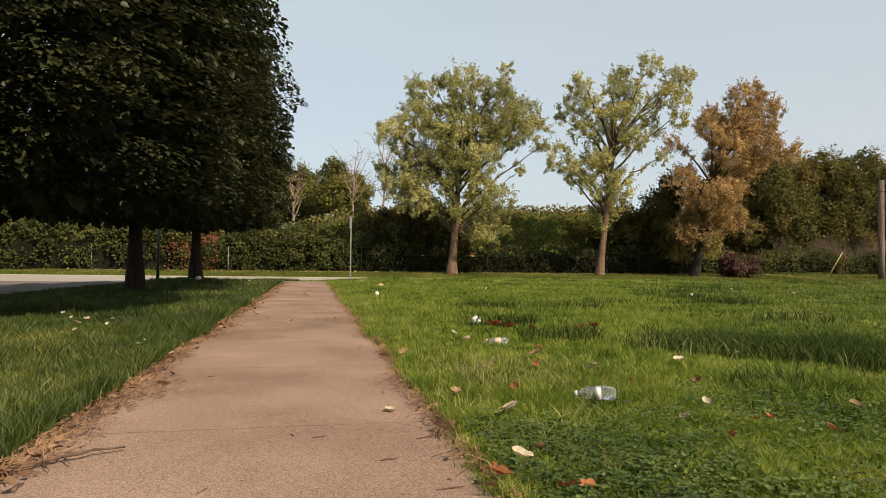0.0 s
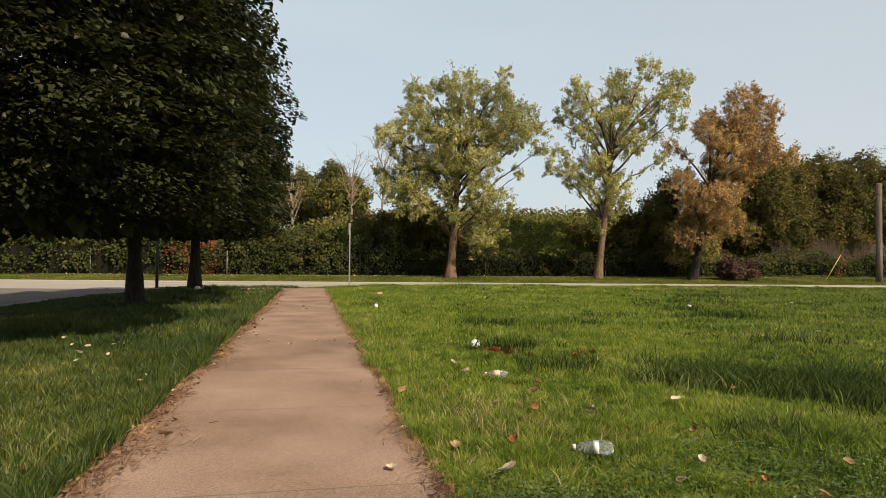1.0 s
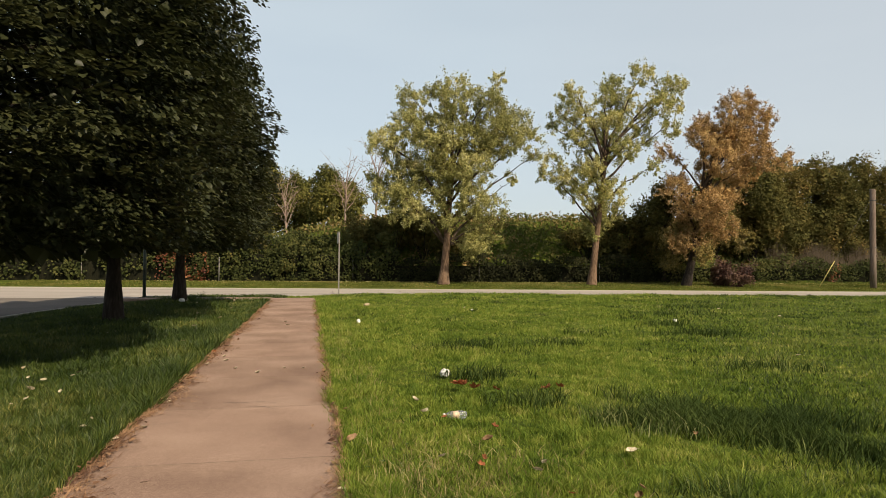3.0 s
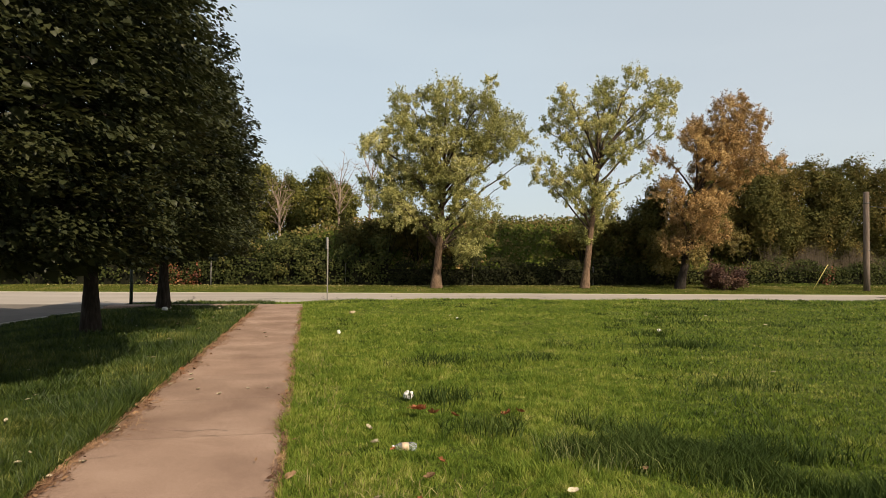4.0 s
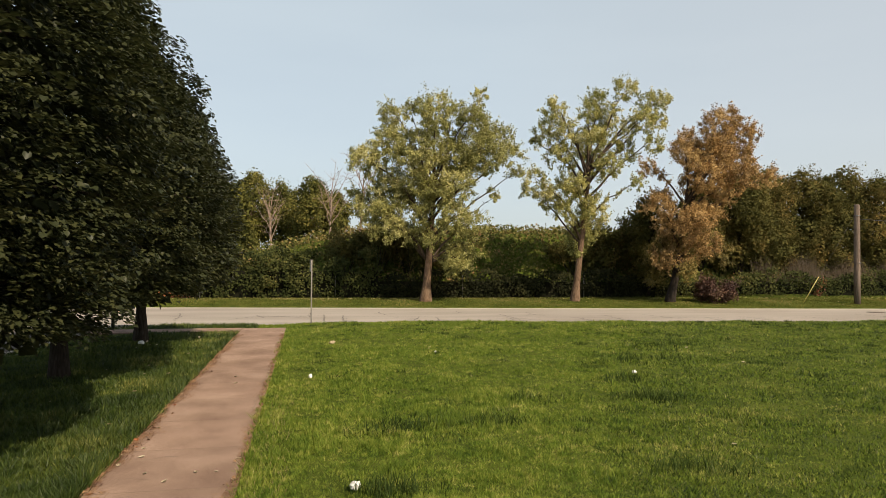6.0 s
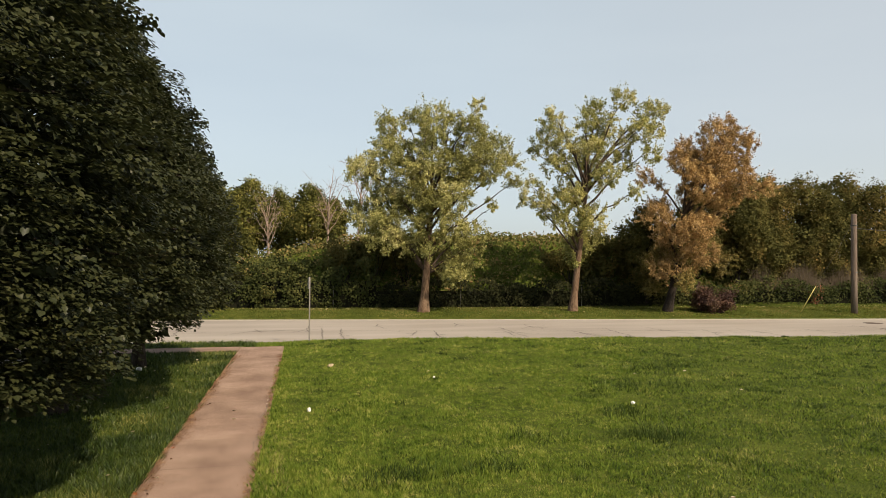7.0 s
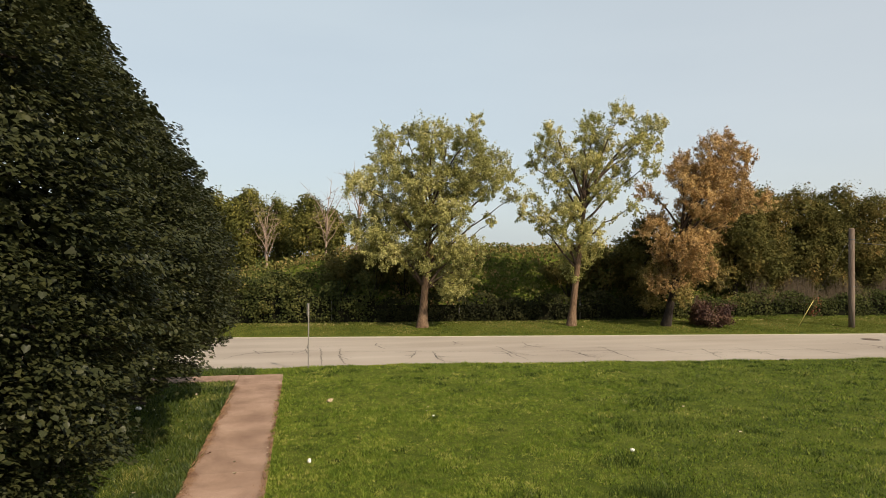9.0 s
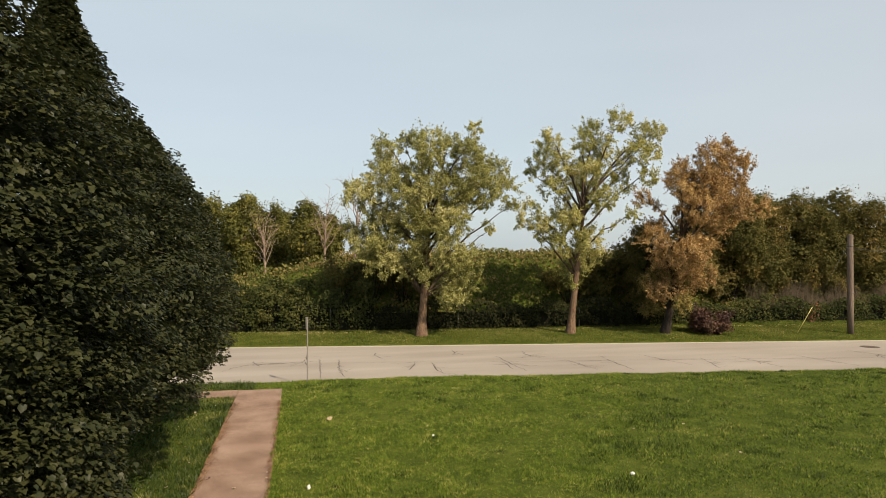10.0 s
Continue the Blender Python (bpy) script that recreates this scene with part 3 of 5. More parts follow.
    ob = new("inner_foliage", leaves("inner_foliage", p, al, no, 0.2 * RNG.uniform(0.7, 1.2, m), LEAF_S, LINDEN))
    ob.parent = t
    return t


linden(-4.45, 9.0, -0.18, 11.25, 3.36, 20, 31, 1900, 66, [0.91, 0.79, 0.635, 0.485, 0.325, 0.155, 0.03], 0.066, LEAF_L)
linden(-4.05, 14.35, 0.0, 10.3, 3.05, 130, 32, 1300, 66, [0.90, 0.78, 0.60, 0.43, 0.26, 0.12, 0.03], 0.082)
linden(-3.75, 19.4, 0.15, 8.3, 2.68, 250, 33, 860, 58, [0.91, 0.83, 0.71, 0.57, 0.40, 0.20, 0.04], 0.096)
# Mostly out of view; added to shade the lawn and the next linden.
linden(-4.8, 3.5, -0.05, 11.0, 2.75, 60, 34, 900, 40, [0.92, 0.80, 0.64, 0.47, 0.30, 0.14, 0.03], 0.105)


# woods behind the fence
def woods_tree(x, y, h, r, seed, mat, label, clear=0.2, leaf=0.16, bark=BARK_DARK, per=120):
    global RNG
    RNG = np.random.default_rng(seed)
    rng = random.Random(seed)
    z = ground_z(x, y)
    h = h * 0.975 - z
    t = thing("tree", x, y, z, rng.uniform(0, 360), label, "tree", "woods behind the fence")
    bm, tip = trunk_mesh(h * 0.75, 0.05 + 0.016 * h, 0.05, (rng.uniform(-0.3, 0.3), rng.uniform(-0.3, 0.3)), 1.3, 8, seed)
    part("trunk", bm, bark, t)
    clumps = []
    for i in range(19):
        bm = bmesh.new()
        s = (i + 0.5) / 19
        cz = h * (clear + (1 - clear) * s * 0.92)
        a, w = i * 2.4 + rng.uniform(-0.5, 0.5), math.sin(math.pi * min(1, 0.22 + 0.72 * s)) ** 0.8
        rr = r * w * rng.uniform(0.35, 0.75)
        c = (rr * math.cos(a), rr * math.sin(a), cz, r * rng.uniform(0.30, 0.52) * (0.55 + 0.6 * w))
        clumps.append(c)
        tube(bm, limb_points((0, 0, cz * 0.72), c[:3], 4, 0.3, rng), [0.07, 0.055, 0.04, 0.03, 0.012], 5)
        part("limb", bm, bark, t)
    ob = new("crown", crown_leaves(clumps, per, leaf, POPLAR_LEAF, mat, 0.35, 0.45, "crown", 0.0, 0.45, 0.2, 260, 1.0))
    ob.parent = t
    return t


for i, (x, y, h, r) in enumerate([(30.0, 39.6, 9.3, 2.7), (32.4, 40.4, 9.6, 2.9), (35.3, 40.8, 9.5, 3.0), (37.0, 40.0, 8.9, 2.5), (39.4, 41.0, 10.0, 3.1), (41.2, 39.4, 9.2, 2.8), (44.2, 39.2, 8.9, 2.9), (47.0, 38.4, 8.7, 3.0), (28.2, 41.0, 8.4, 2.6)]):
    woods_tree(x, y, h, r, 50 + i, WOODS, "dark green woodland tree with some rusty leaves", 0.05, 0.115, BARK_DARK, 125)
woods_tree(22.4, 38.4, 7.0, 1.9, 61, WOODS, "dark olive woodland tree behind the browning one", 0.15, 0.14, BARK_DARK, 130)
for i, (x, y, h, r) in enumerate([(-16.0, 46.0, 7.5, 2.8), (-20.5, 46.5, 8.0, 3.0), (-25.5, 47.0, 8.0, 3.2), (-31.0, 47.5, 8.5, 3.4)]):
    woods_tree(x, y, h, r, 150 + i, WOODS, "dark green woodland tree behind the fence", 0.1, 0.2, BARK_DARK, 50)
for i, (x, y, h, r) in enumerate([(-12.8, 54.5, 10.0, 3.0), (-9.8, 56.0, 9.6, 2.8), (-6.8, 56.4, 9.8, 2.7), (-3.7, 54.7, 10.2, 2.5), (-1.4, 56.3, 9.2, 2.3), (1.2, 51.6, 9.2, 2.0), (2.9, 52.6, 8.2, 1.7)]):
    woods_tree(x, y, h, r, 70 + i, WOODS_L, "slender light-green woodland tree with bare lower trunk", 0.14, 0.15, BARK_GREY, 110)


def bare_tree(x, y, h, spread, seed):
    rng = random.Random(seed)
    z = ground_z(x, y)
    t = thing("dead_tree", x, y, z, 0, "leafless dead tree with pale reddish-grey branches", "tree")
    bm, tip = trunk_mesh(h * 0.55, 0.085, 0.05, (rng.uniform(-0.4, 0.4), 0), 1.3, 8, seed)
    part("trunk", bm, BARK_GREY, t)
    for i in range(12):
        bm = bmesh.new()
        a, s = i * 2.4, 0.25 + 0.75 * i / 11
        p0 = Vector((tip[0] * s * 0.98, 0, h * 0.55 * s))
        p1 = p0 + Vector((spread * math.cos(a) * rng.uniform(0.6, 1.1), spread * 0.7 * math.sin(a), h * rng.uniform(0.18, 0.5)))
        pts = limb_points(p0, p1, 6, 0.25, rng)
        tube(bm, pts, [0.04, 0.034, 0.028, 0.022, 0.016, 0.011, 0.004], 5)
        for _ in range(8):
            k = rng.randint(1, 5)
            e = Vector(pts[k]) + Vector((rng.uniform(-1, 1), rng.uniform(-0.6, 0.6), rng.uniform(-0.1, 1.0))) * h * 0.13
            tube(bm, limb_points(pts[k], e, 3, 0.1, rng), [0.013, 0.01, 0.007, 0.003], 4)
        part("limb", bm, BARK_GREY, t)


bare_tree(2.3, 47.8, 6.0, 1.6, 5)
bare_tree(4.4, 46.6, 7.2, 1.7, 6)
bare_tree(-1.9, 49.5, 5.6, 1.2, 7)


# ---- fence line: vines over wire, shrubs and scrub behind ----
def hedge_y(x):
    return 40.1 - 0.085 * (x + 2)


VINE_LEAF = (np.array([(0, 0, 0), (0.46, 0.42, 0.07), (0, 1, -0.06), (-0.46, 0.42, 0.07)]), DIAMOND[1])


def vine_bank(name, x0, x1, height, mat, label, per=150, seed=1, size=0.17, thick=0.7):
    """Vines grown over a fence: leaves on a lumpy upright mass."""
    global RNG
    RNG = np.random.default_rng(seed)
    n = int((x1 - x0) * (height + thick) * per)
    x = RNG.uniform(x0, x1, n)
    u = RNG.random(n)
    lump = 0.5 + 0.28 * np.sin(x * 1.7 + seed) + 0.2 * np.sin(x * 4.1 + 2 * u * 3) + 0.15 * np.sin(x * 9.3)
    hh = height * (0.88 + 0.16 * np.sin(x * 0.8 + seed) + 0.08 * np.sin(x * 3.3))
    front = u < height / (height + thick)
    s = u * (height + thick) / height
    zz = np.where(front, np.clip(s, 0, 1) * hh, hh + RNG.normal(size=n) * 0.08)
    back = np.where(front, 0, (u - height / (height + thick)) * (height + thick))
    dd = -0.45 * lump * np.sin(np.clip(zz / hh, 0, 1) * 2.6) * thick + back + RNG.random(n) ** 2 * 0.35
    y = 40.1 - 0.085 * (x + 2) + dd
    z0 = 0.14
    # Leaves dropped in patches, so the near-black slab shows between clumps.
    gaps = wave(x, zz * 1.3, 1.9, seed) + 0.7 * wave(x, zz, 5.1, 2.0 * seed) + RNG.normal(size=n) * 0.25 > (0.24 if seed == 3 else -0.12 if seed == 4 else -0.28)
    x, y, zz, n = x[gaps], y[gaps], zz[gaps], int(gaps.sum())
    c = np.stack([x, y, z0 + zz], axis=1) + RNG.normal(size=(n, 3)) * 0.08
    al = np.stack([RNG.normal(size=n) * 0.6, -0.3 + RNG.normal(size=n) * 0.4, -0.6 + RNG.normal(size=n) * 0.5], axis=1)
    no = np.stack([RNG.normal(size=n) * 0.5, -0.8 + RNG.normal(size=n) * 0.4, 0.5 + RNG.normal(size=n) * 0.5], axis=1)
    ob = new(name, leaves(name, c, al, no, size * RNG.uniform(0.6, 1.3, n), VINE_LEAF, mat))
    return tagged(ob, label, "hedge", kind="stuff")


vine_bank("vine_hedge", -34, -8.5, 3.3, VINE, "tall hedge of green vines over a fence", 150, 3, 0.16)
vine_bank("vine_hedge", -8.5, 5.0, 2.7, VINE, "tall hedge of green vines over a fence", 250, 4, 0.135)
vine_bank("red_creeper", -9.0, -6.1, 2.6, RED_VINE, "patch of creeper leaves turned rusty red", 150, 5, 0.13, 1.0)
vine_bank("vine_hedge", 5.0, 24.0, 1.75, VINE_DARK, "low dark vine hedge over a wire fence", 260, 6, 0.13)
vine_bank("vine_hedge", 24.0, 52.0, 1.75, VINE, "low green vine hedge over a wire fence", 260, 8, 0.13)

vine_bank("red_creeper", 33.7, 34.6, 1.5, RED_VINE, "small patch of rusty creeper on the low hedge", 130, 9, 0.13, 0.9)

# the fence itself: wire posts, and a near-black slab for shade among the stems
STEM_SHADE = mottled("shaded_vine_stems", [(0.3, (0.005, 0.006, 0.003)), (0.7, (0.018, 0.017, 0.009))], 2.0, 14, 1.0, 0.8, 0.1, 0.03, (1, 1, 0.4))
fence = thing("wire_fence", 0, 0, 0, 0, "overgrown wire fence on thin grey posts", "fence", kind="")
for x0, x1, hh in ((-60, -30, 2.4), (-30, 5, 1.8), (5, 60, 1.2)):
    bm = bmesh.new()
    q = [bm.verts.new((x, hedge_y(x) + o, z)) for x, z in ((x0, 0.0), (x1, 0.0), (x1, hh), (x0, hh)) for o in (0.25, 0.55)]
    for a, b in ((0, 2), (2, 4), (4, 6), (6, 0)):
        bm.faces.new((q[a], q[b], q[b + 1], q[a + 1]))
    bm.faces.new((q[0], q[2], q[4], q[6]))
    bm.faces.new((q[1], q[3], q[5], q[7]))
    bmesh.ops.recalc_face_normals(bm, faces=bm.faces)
    part("stem_shade_slab", bm, STEM_SHADE, fence, "near-black slab standing for the shaded stems inside the hedge")
GALV = plain("galvanised_post", (0.22, 0.20, 0.18), 0.6, 0.3)
for i in range(9):
    x = -21.0 + 7.8 * i
    bm = bmesh.new()
    tube(bm, [(x, hedge_y(x) + (-0.42 if i == 2 else 0.2), 0.0), (x, hedge_y(x) + (-0.42 if i == 2 else 0.2), 1.6)], [0.03, 0.03], 8)
    part("post", bm, GALV, fence)


def shrub(x, y, r, h, seed, mat, label, leaf=0.18, per=150, name="shrub", category="bush"):
    global RNG
    RNG = np.random.default_rng(seed)
    rng = random.Random(seed)
    t = thing(name, x, y, ground_z(x, y), rng.uniform(0, 360), label, category)
    clumps = []
    for i in range(11):
        bm = bmesh.new()
        a = i * 2.4
        q = r * (0.25 + 0.5 * rng.random())
        c = (q * math.cos(a), q * math.sin(a), h * rng.uniform(0.25, 0.78), min(r, h) * rng.uniform(0.30, 0.42))
        clumps.append(c)
        tube(bm, limb_points((0.05 * math.cos(a), 0.05 * math.sin(a), -0.1), c[:3], 4, 0.2, rng), [0.035, 0.028, 0.02, 0.014, 0.006], 5)
        part("stem", bm, BARK_DARK, t)
    ob = new("foliage", crown_leaves(clumps, per, leaf, POPLAR_LEAF, mat, 0.2, 0.3, "foliage", 0.06, 0.6, 0.3, 110, 1.0))
    ob.parent = t
    return t


for i, (x, y, r, h) in enumerate([(3.1, 42.6, 1.9, 3.6), (5.2, 42.6, 1.9, 3.9), (7.2, 42.2, 2.0, 3.9), (9.4, 41.9, 1.8, 2.6), (20.4, 40.4, 2.0, 3.6), (22.6, 40.2, 2.1, 4.4), (24.8, 39.8, 2.0, 4.2), (27.2, 40.0, 2.0, 4.2), (18.2, 40.8, 1.8, 2.8), (29.8, 39.6, 2.0, 3.6), (32.6, 40.0, 2.0, 3.2), (35.4, 40.4, 2.1, 3.0), (38.2, 40.0, 2.1, 3.2), (41.0, 40.0, 2.2, 3.2)]):
    shrub(x, y, r, h, 90 + i, WOODS, "dark green wild shrub behind the fence", 0.16, 90)
rng = random.Random(8)
for i in range(15):
    x = -29.5 + 2.1 * i + rng.uniform(-0.5, 0.5)
    shrub(x, hedge_y(x) + rng.uniform(0.5, 1.8), rng.uniform(1.6, 2.1), (3.9 if x < -8 else 3.0) + rng.uniform(-0.5, 0.6), 140 + i, HEDGE_LIGHT, "sunlit light-green wild shrub grown through the fence", 0.15, 120)
shrub(24.3, 34.4, 1.65, 1.45, 120, BUSH, "low rounded bush with dark reddish leaves", 0.10, 420)

# scrub over the mound
RNG = np.random.default_rng(44)
n = 54000
sx, sy = RNG.uniform(-14, 34, n), RNG.uniform(36.5, 55, n)
keep = sy > 41.0 - 0.085 * (sx + 2)
sx, sy = sx[keep], sy[keep]
sz = np.array([ground_z(a, b) for a, b in zip(sx, sy)])
tuft = 0.35 + 0.5 * np.sin(sx * 0.9 + 1) * np.sin(sy * 1.1) + 0.2 * np.sin(sx * 2.3 + sy)
c = np.stack([sx, sy, sz + RNG.random(len(sx)) * np.clip(tuft, 0.08, 0.75)], axis=1)
al = RNG.normal(size=(len(sx), 3)) * 0.6 + np.array([0, -0.2, 0.4])
no = RNG.normal(size=(len(sx), 3)) * 0.5 + np.array([0, -0.6, 0.7])
tagged(new("mound_scrub", leaves("mound_scrub", c, al, no, 0.19 * RNG.uniform(0.5, 1.4, len(sx)), DIAMOND, SCRUB)), "low green and brown scrub covering the mound", "scrub", kind="stuff")
# dry reeds behind the fence
n = 9000
rx = 30.5 + 20 * RNG.random(n) ** 0.8
ry = 40.1 - 0.085 * (rx + 2) + RNG.uniform(0.6, 1.6, n)
rh = RNG.uniform(1.9, 3.1, n) * (0.85 + 0.2 * np.sin(rx * 1.9))
w = RNG.uniform(0.012, 0.03, n)
lean = RNG.normal(size=(n, 2)) * 0.34
z0 = np.full(n, 0.15)
v = np.stack([np.stack([rx - w, ry, z0], 1), np.stack([rx + w, ry, z0], 1), np.stack([rx + lean[:, 0], ry + lean[:, 1], z0 + rh], 1)], axis=1)
tagged(new("reeds", array_mesh("reeds", v, np.arange(3 * n).reshape(n, 3), REED)), "stand of dry tan reeds behind the fence", "reeds", kind="stuff")


# ---- poles and posts ----
POLE = mottled("weathered_pole", [(0.3, (0.085, 0.06, 0.045)), (0.5, (0.165, 0.125, 0.098)), (0.7, (0.25, 0.20, 0.165))], 2.5, 30, 0.95, 0.8, 0.15, 0.02, (1, 1, 0.08), 0.5)
YELLOW = plain("guard_yellow", (0.62, 0.50, 0.16), 0.5)
WIRE = plain("wire_steel", (0.12, 0.12, 0.12), 0.5, 0.7)
GREEN_STEEL = plain("green_steel", (0.035, 0.045, 0.035), 0.5, 0.3)
pole = thing("utility_pole", 32.6, 32.5, ground_z(32.6, 32.5), 0, "weathered grey-brown wooden utility pole", "pole")
bm = bmesh.new()
tube(bm, [(0, 0, -0.2), (0, 0, 2), (0.01, 0, 4), (0.02, 0, 5.84), (0.02, 0, 5.90)], [0.175, 0.17, 0.162, 0.155, 0.12], 16)
part("shaft", bm, POLE, pole)
for z in (5.2, 2.4):
    bm = bmesh.new()
    tube(bm, [(0.02, 0, z), (0.02, 0, z + 0.05)], [0.176, 0.176], 16)
    part("band", bm, WIRE, pole)
bm = bmesh.new()
pts = [(0.1 + 46 * s, -6 * s, 5.05 - 2.0 * math.sin(math.pi * s) * 0.5) for s in [i / 14 for i in range(15)]]
tube(bm, pts, [0.016] * 15, 5)
part("cable", bm, WIRE, pole)
guy = thing("guy_wire", 29.5, 33.2, ground_z(29.5, 33.2), 0, "leaning guy wire with a yellow plastic guard", "wire")
bm = bmesh.new()
d = Vector((32.5 - 29.5, 32.5 - 33.2, 5.3))
tube(bm, [(0, 0, -0.1), d], [0.004, 0.004], 5)
part("wire", bm, WIRE, guy)
bm = bmesh.new()
tube(bm, [d * 0.005, d * 0.15, d * 0.295], [0.019, 0.019, 0.016], 8)
part("guard", bm, YELLOW, guy, "yellow plastic guard")
sign = thing("sign_post", 0.87, 24.8, -0.05, 8, "thin steel post with a small sign plate seen edge-on", "sign")
bm = bmesh.new()
for x0, x1, y0, y1 in ((-0.02, 0.02, -0.004, 0.004), (-0.024, -0.017, -0.004, 0.022), (0.017, 0.024, -0.004, 0.022)):
    bmesh.ops.create_cube(bm, size=1, matrix=Matrix.Translation(((x0 + x1) / 2, (y0 + y1) / 2, 1.2)) @ Matrix.Diagonal((x1 - x0, y1 - y0, 2.6, 1)))
part("channel", bm, GALV, sign)
bm = bmesh.new()
bmesh.ops.create_cube(bm, size=1, matrix=Matrix.Translation((-0.045, 0.0, 2.28)) @ Matrix.Diagonal((0.012, 0.30, 0.44, 1)))
bmesh.ops.bevel(bm, geom=bm.edges[:], offset=0.004, segments=1)
part("plate", bm, plain("sign_back", (0.5, 0.45, 0.4), 0.45, 0.4), sign, "bare metal sign plate")
post = thing("steel_post", -5.95, 24.9, -0.05, 0, "dark green steel post at the street corner", "post")
bm = bmesh.new()
tube(bm, [(0, 0, -0.2), (0, 0, 2.58), (0, 0, 2.6)], [0.055, 0.055, 0.035], 12)
part("shaft", bm, GREEN_STEEL, post)


# ---- lawn ----
GZ = np.array([[ground_z(a, b) for a in np.arange(-12, 50, 0.25)] for b in np.arange(-31, 42, 0.25)])


def lie(x, y):
    i = np.clip(((y + 31) / 0.25).round().astype(int), 0, GZ.shape[0] - 1)
    j = np.clip(((x + 12) / 0.25).round().astype(int), 0, GZ.shape[1] - 1)
    return GZ[i, j]


def blades(name, x, y, h, w, mat, label, bend=0.5, lean_to=(0, 0), cat="grass"):
    n = len(x)
    a = RNG.random(n) * 2 * np.pi
    sx, sy = np.cos(a) * w, np.sin(a) * w
    la = RNG.random(n) * 2 * np.pi
    lx, ly = (np.cos(la) * RNG.random(n) * bend + lean_to[0]) * h, (np.sin(la) * RNG.random(n) * bend + lean_to[1]) * h
    z = lie(x, y) - 0.01
    v = np.stack([np.stack([x - sx, y - sy, z], 1), np.stack([x + sx, y + sy, z], 1),
                  np.stack([x + lx * 0.35 + sx * 0.8, y + ly * 0.35 + sy * 0.8, z + h * 0.6], 1), np.stack([x + lx * 0.35 - sx * 0.8, y + ly * 0.35 - sy * 0.8, z + h * 0.6], 1),
                  np.stack([x + lx, y + ly, z + h * 0.97], 1)], axis=1)
    f = (np.array([(0, 1, 2), (0, 2, 3), (3, 2, 4)])[None] + (np.arange(n) * 5)[:, None, None]).reshape(-1, 3)
    return tagged(new(name, array_mesh(name, v, f, mat)), label, cat, kind="stuff")


def lawn_points(n, r0, r1, a0, a1):
    """Points round the start of the walk, thinning out with distance."""
    r = r0 * (r1 / r0) ** RNG.random(n)
    a = RNG.uniform(radians(a0), radians(a1), n) + RNG.normal(size=n) * 0.05
    r = r * np.exp(RNG.normal(size=n) * 0.12)
    return -0.3 + r * np.sin(a), 0.1 + r * np.cos(a), r


def far_blades(name, x, y, h, w, mat, label):
    """Distant grass: one leaning triangle a blade."""
    n = len(x)
    a, la = RNG.random(n) * 2 * np.pi, RNG.random(n) * 2 * np.pi
    sx, sy = np.cos(a) * w, np.sin(a) * w
    k = RNG.random(n) * 1.3 * h
    z = lie(x, y) - 0.012
    v = np.stack([np.stack([x - sx, y - sy, z], 1), np.stack([x + sx, y + sy, z], 1), np.stack([x + np.cos(la) * k, y + np.sin(la) * k, z + h], 1)], axis=1)
    return tagged(new(name, array_mesh(name, v, np.arange(3 * n).reshape(n, 3), mat)), label, "grass", kind="stuff")


def on_lawn(x, y):
    edge = 0.02 * np.sin(y * 2.3) * np.sin(y * 0.9 + x) + 0.016 * np.sin(y * 5.9) * np.sin(y * 2.2) + 0.012 * np.sin(y * 13) - 0.01 + RNG.normal(size=len(y)) * 0.022
    path = (x > -1.53 - edge) & (x < -0.02 + edge) & (y < 24.05)
    branch = (x > -6.3) & (x < -1.4) & (y > 23.0) & (y < 24.1)
    street = (y > 25.63 - 0.121 * (x + 2.7)) | (x < -7.1 + 0.115 * np.clip(y - 17, 0, 7.2))
    return ~(path | branch | street)


RNG = np.random.default_rng(76)
LUMP = RNG.random((256, 256))


def lumps(x, y, size):
    """Smooth random field between 0 and 1 with lumps of the given size."""
    u, v = x / size, y / size
    i, j = np.floor(u).astype(int), np.floor(v).astype(int)
    a, b = u - i, v - j
    a, b = a * a * (3 - 2 * a), b * b * (3 - 2 * b)
    p, q, r0, s0 = LUMP[i % 256, j % 256], LUMP[(i + 1) % 256, j % 256], LUMP[i % 256, (j + 1) % 256], LUMP[(i + 1) % 256, (j + 1) % 256]
    return (p * (1 - a) + q * a) * (1 - b) + (r0 * (1 - a) + s0 * a) * b


def vigour_of(x, y):
    u, v = 0.8 * x + 0.6 * y, 0.8 * y - 0.6 * x
    return np.clip(0.42 * lumps(u, v, 0.46) + 0.36 * lumps(x + 5.3, y + 1.7, 0.17) + 0.30 * lumps(v, u, 1.3) - 0.04, 0, 1)


def sward(x, y, vigour):
    """Height of the mown grass: uneven, longer under the lindens and along the path."""
    patch = wave(x, y, 1.1, 1.3) * 0.5 + wave(x, y, 3.7, 0.4) * 0.5
    h = 0.022 + 0.008 * patch + 0.13 * np.clip(vigour - 0.25, 0, 1) ** 1.5 + 0.025 * RNG.random(len(x)) ** 2
    h = h * (0.55 + 0.9 * lumps(x + 3.1, y, 0.075))
    h = np.where(x < -1, h * 1.4 + 0.012, h)
    h = h + np.exp(-np.minimum(np.abs(x + 1.5), np.abs(x)) / 0.16) * np.where(x < -1, 0.05, 0.02)
    return np.clip(h, 0.018, 0.2) * np.where(x < -4.5, 0.6, 1.0)


RNG = np.random.default_rng(77)
x, y, r = lawn_points(270000, 1.4, 6.5, -32, 52)
vigour = vigour_of(x, y)
keep = on_lawn(x, y) & (RNG.random(len(x)) < 0.5 + 0.9 * vigour)
x, y, r, vigour = x[keep], y[keep], r[keep], vigour[keep]
h = sward(x, y, vigour)
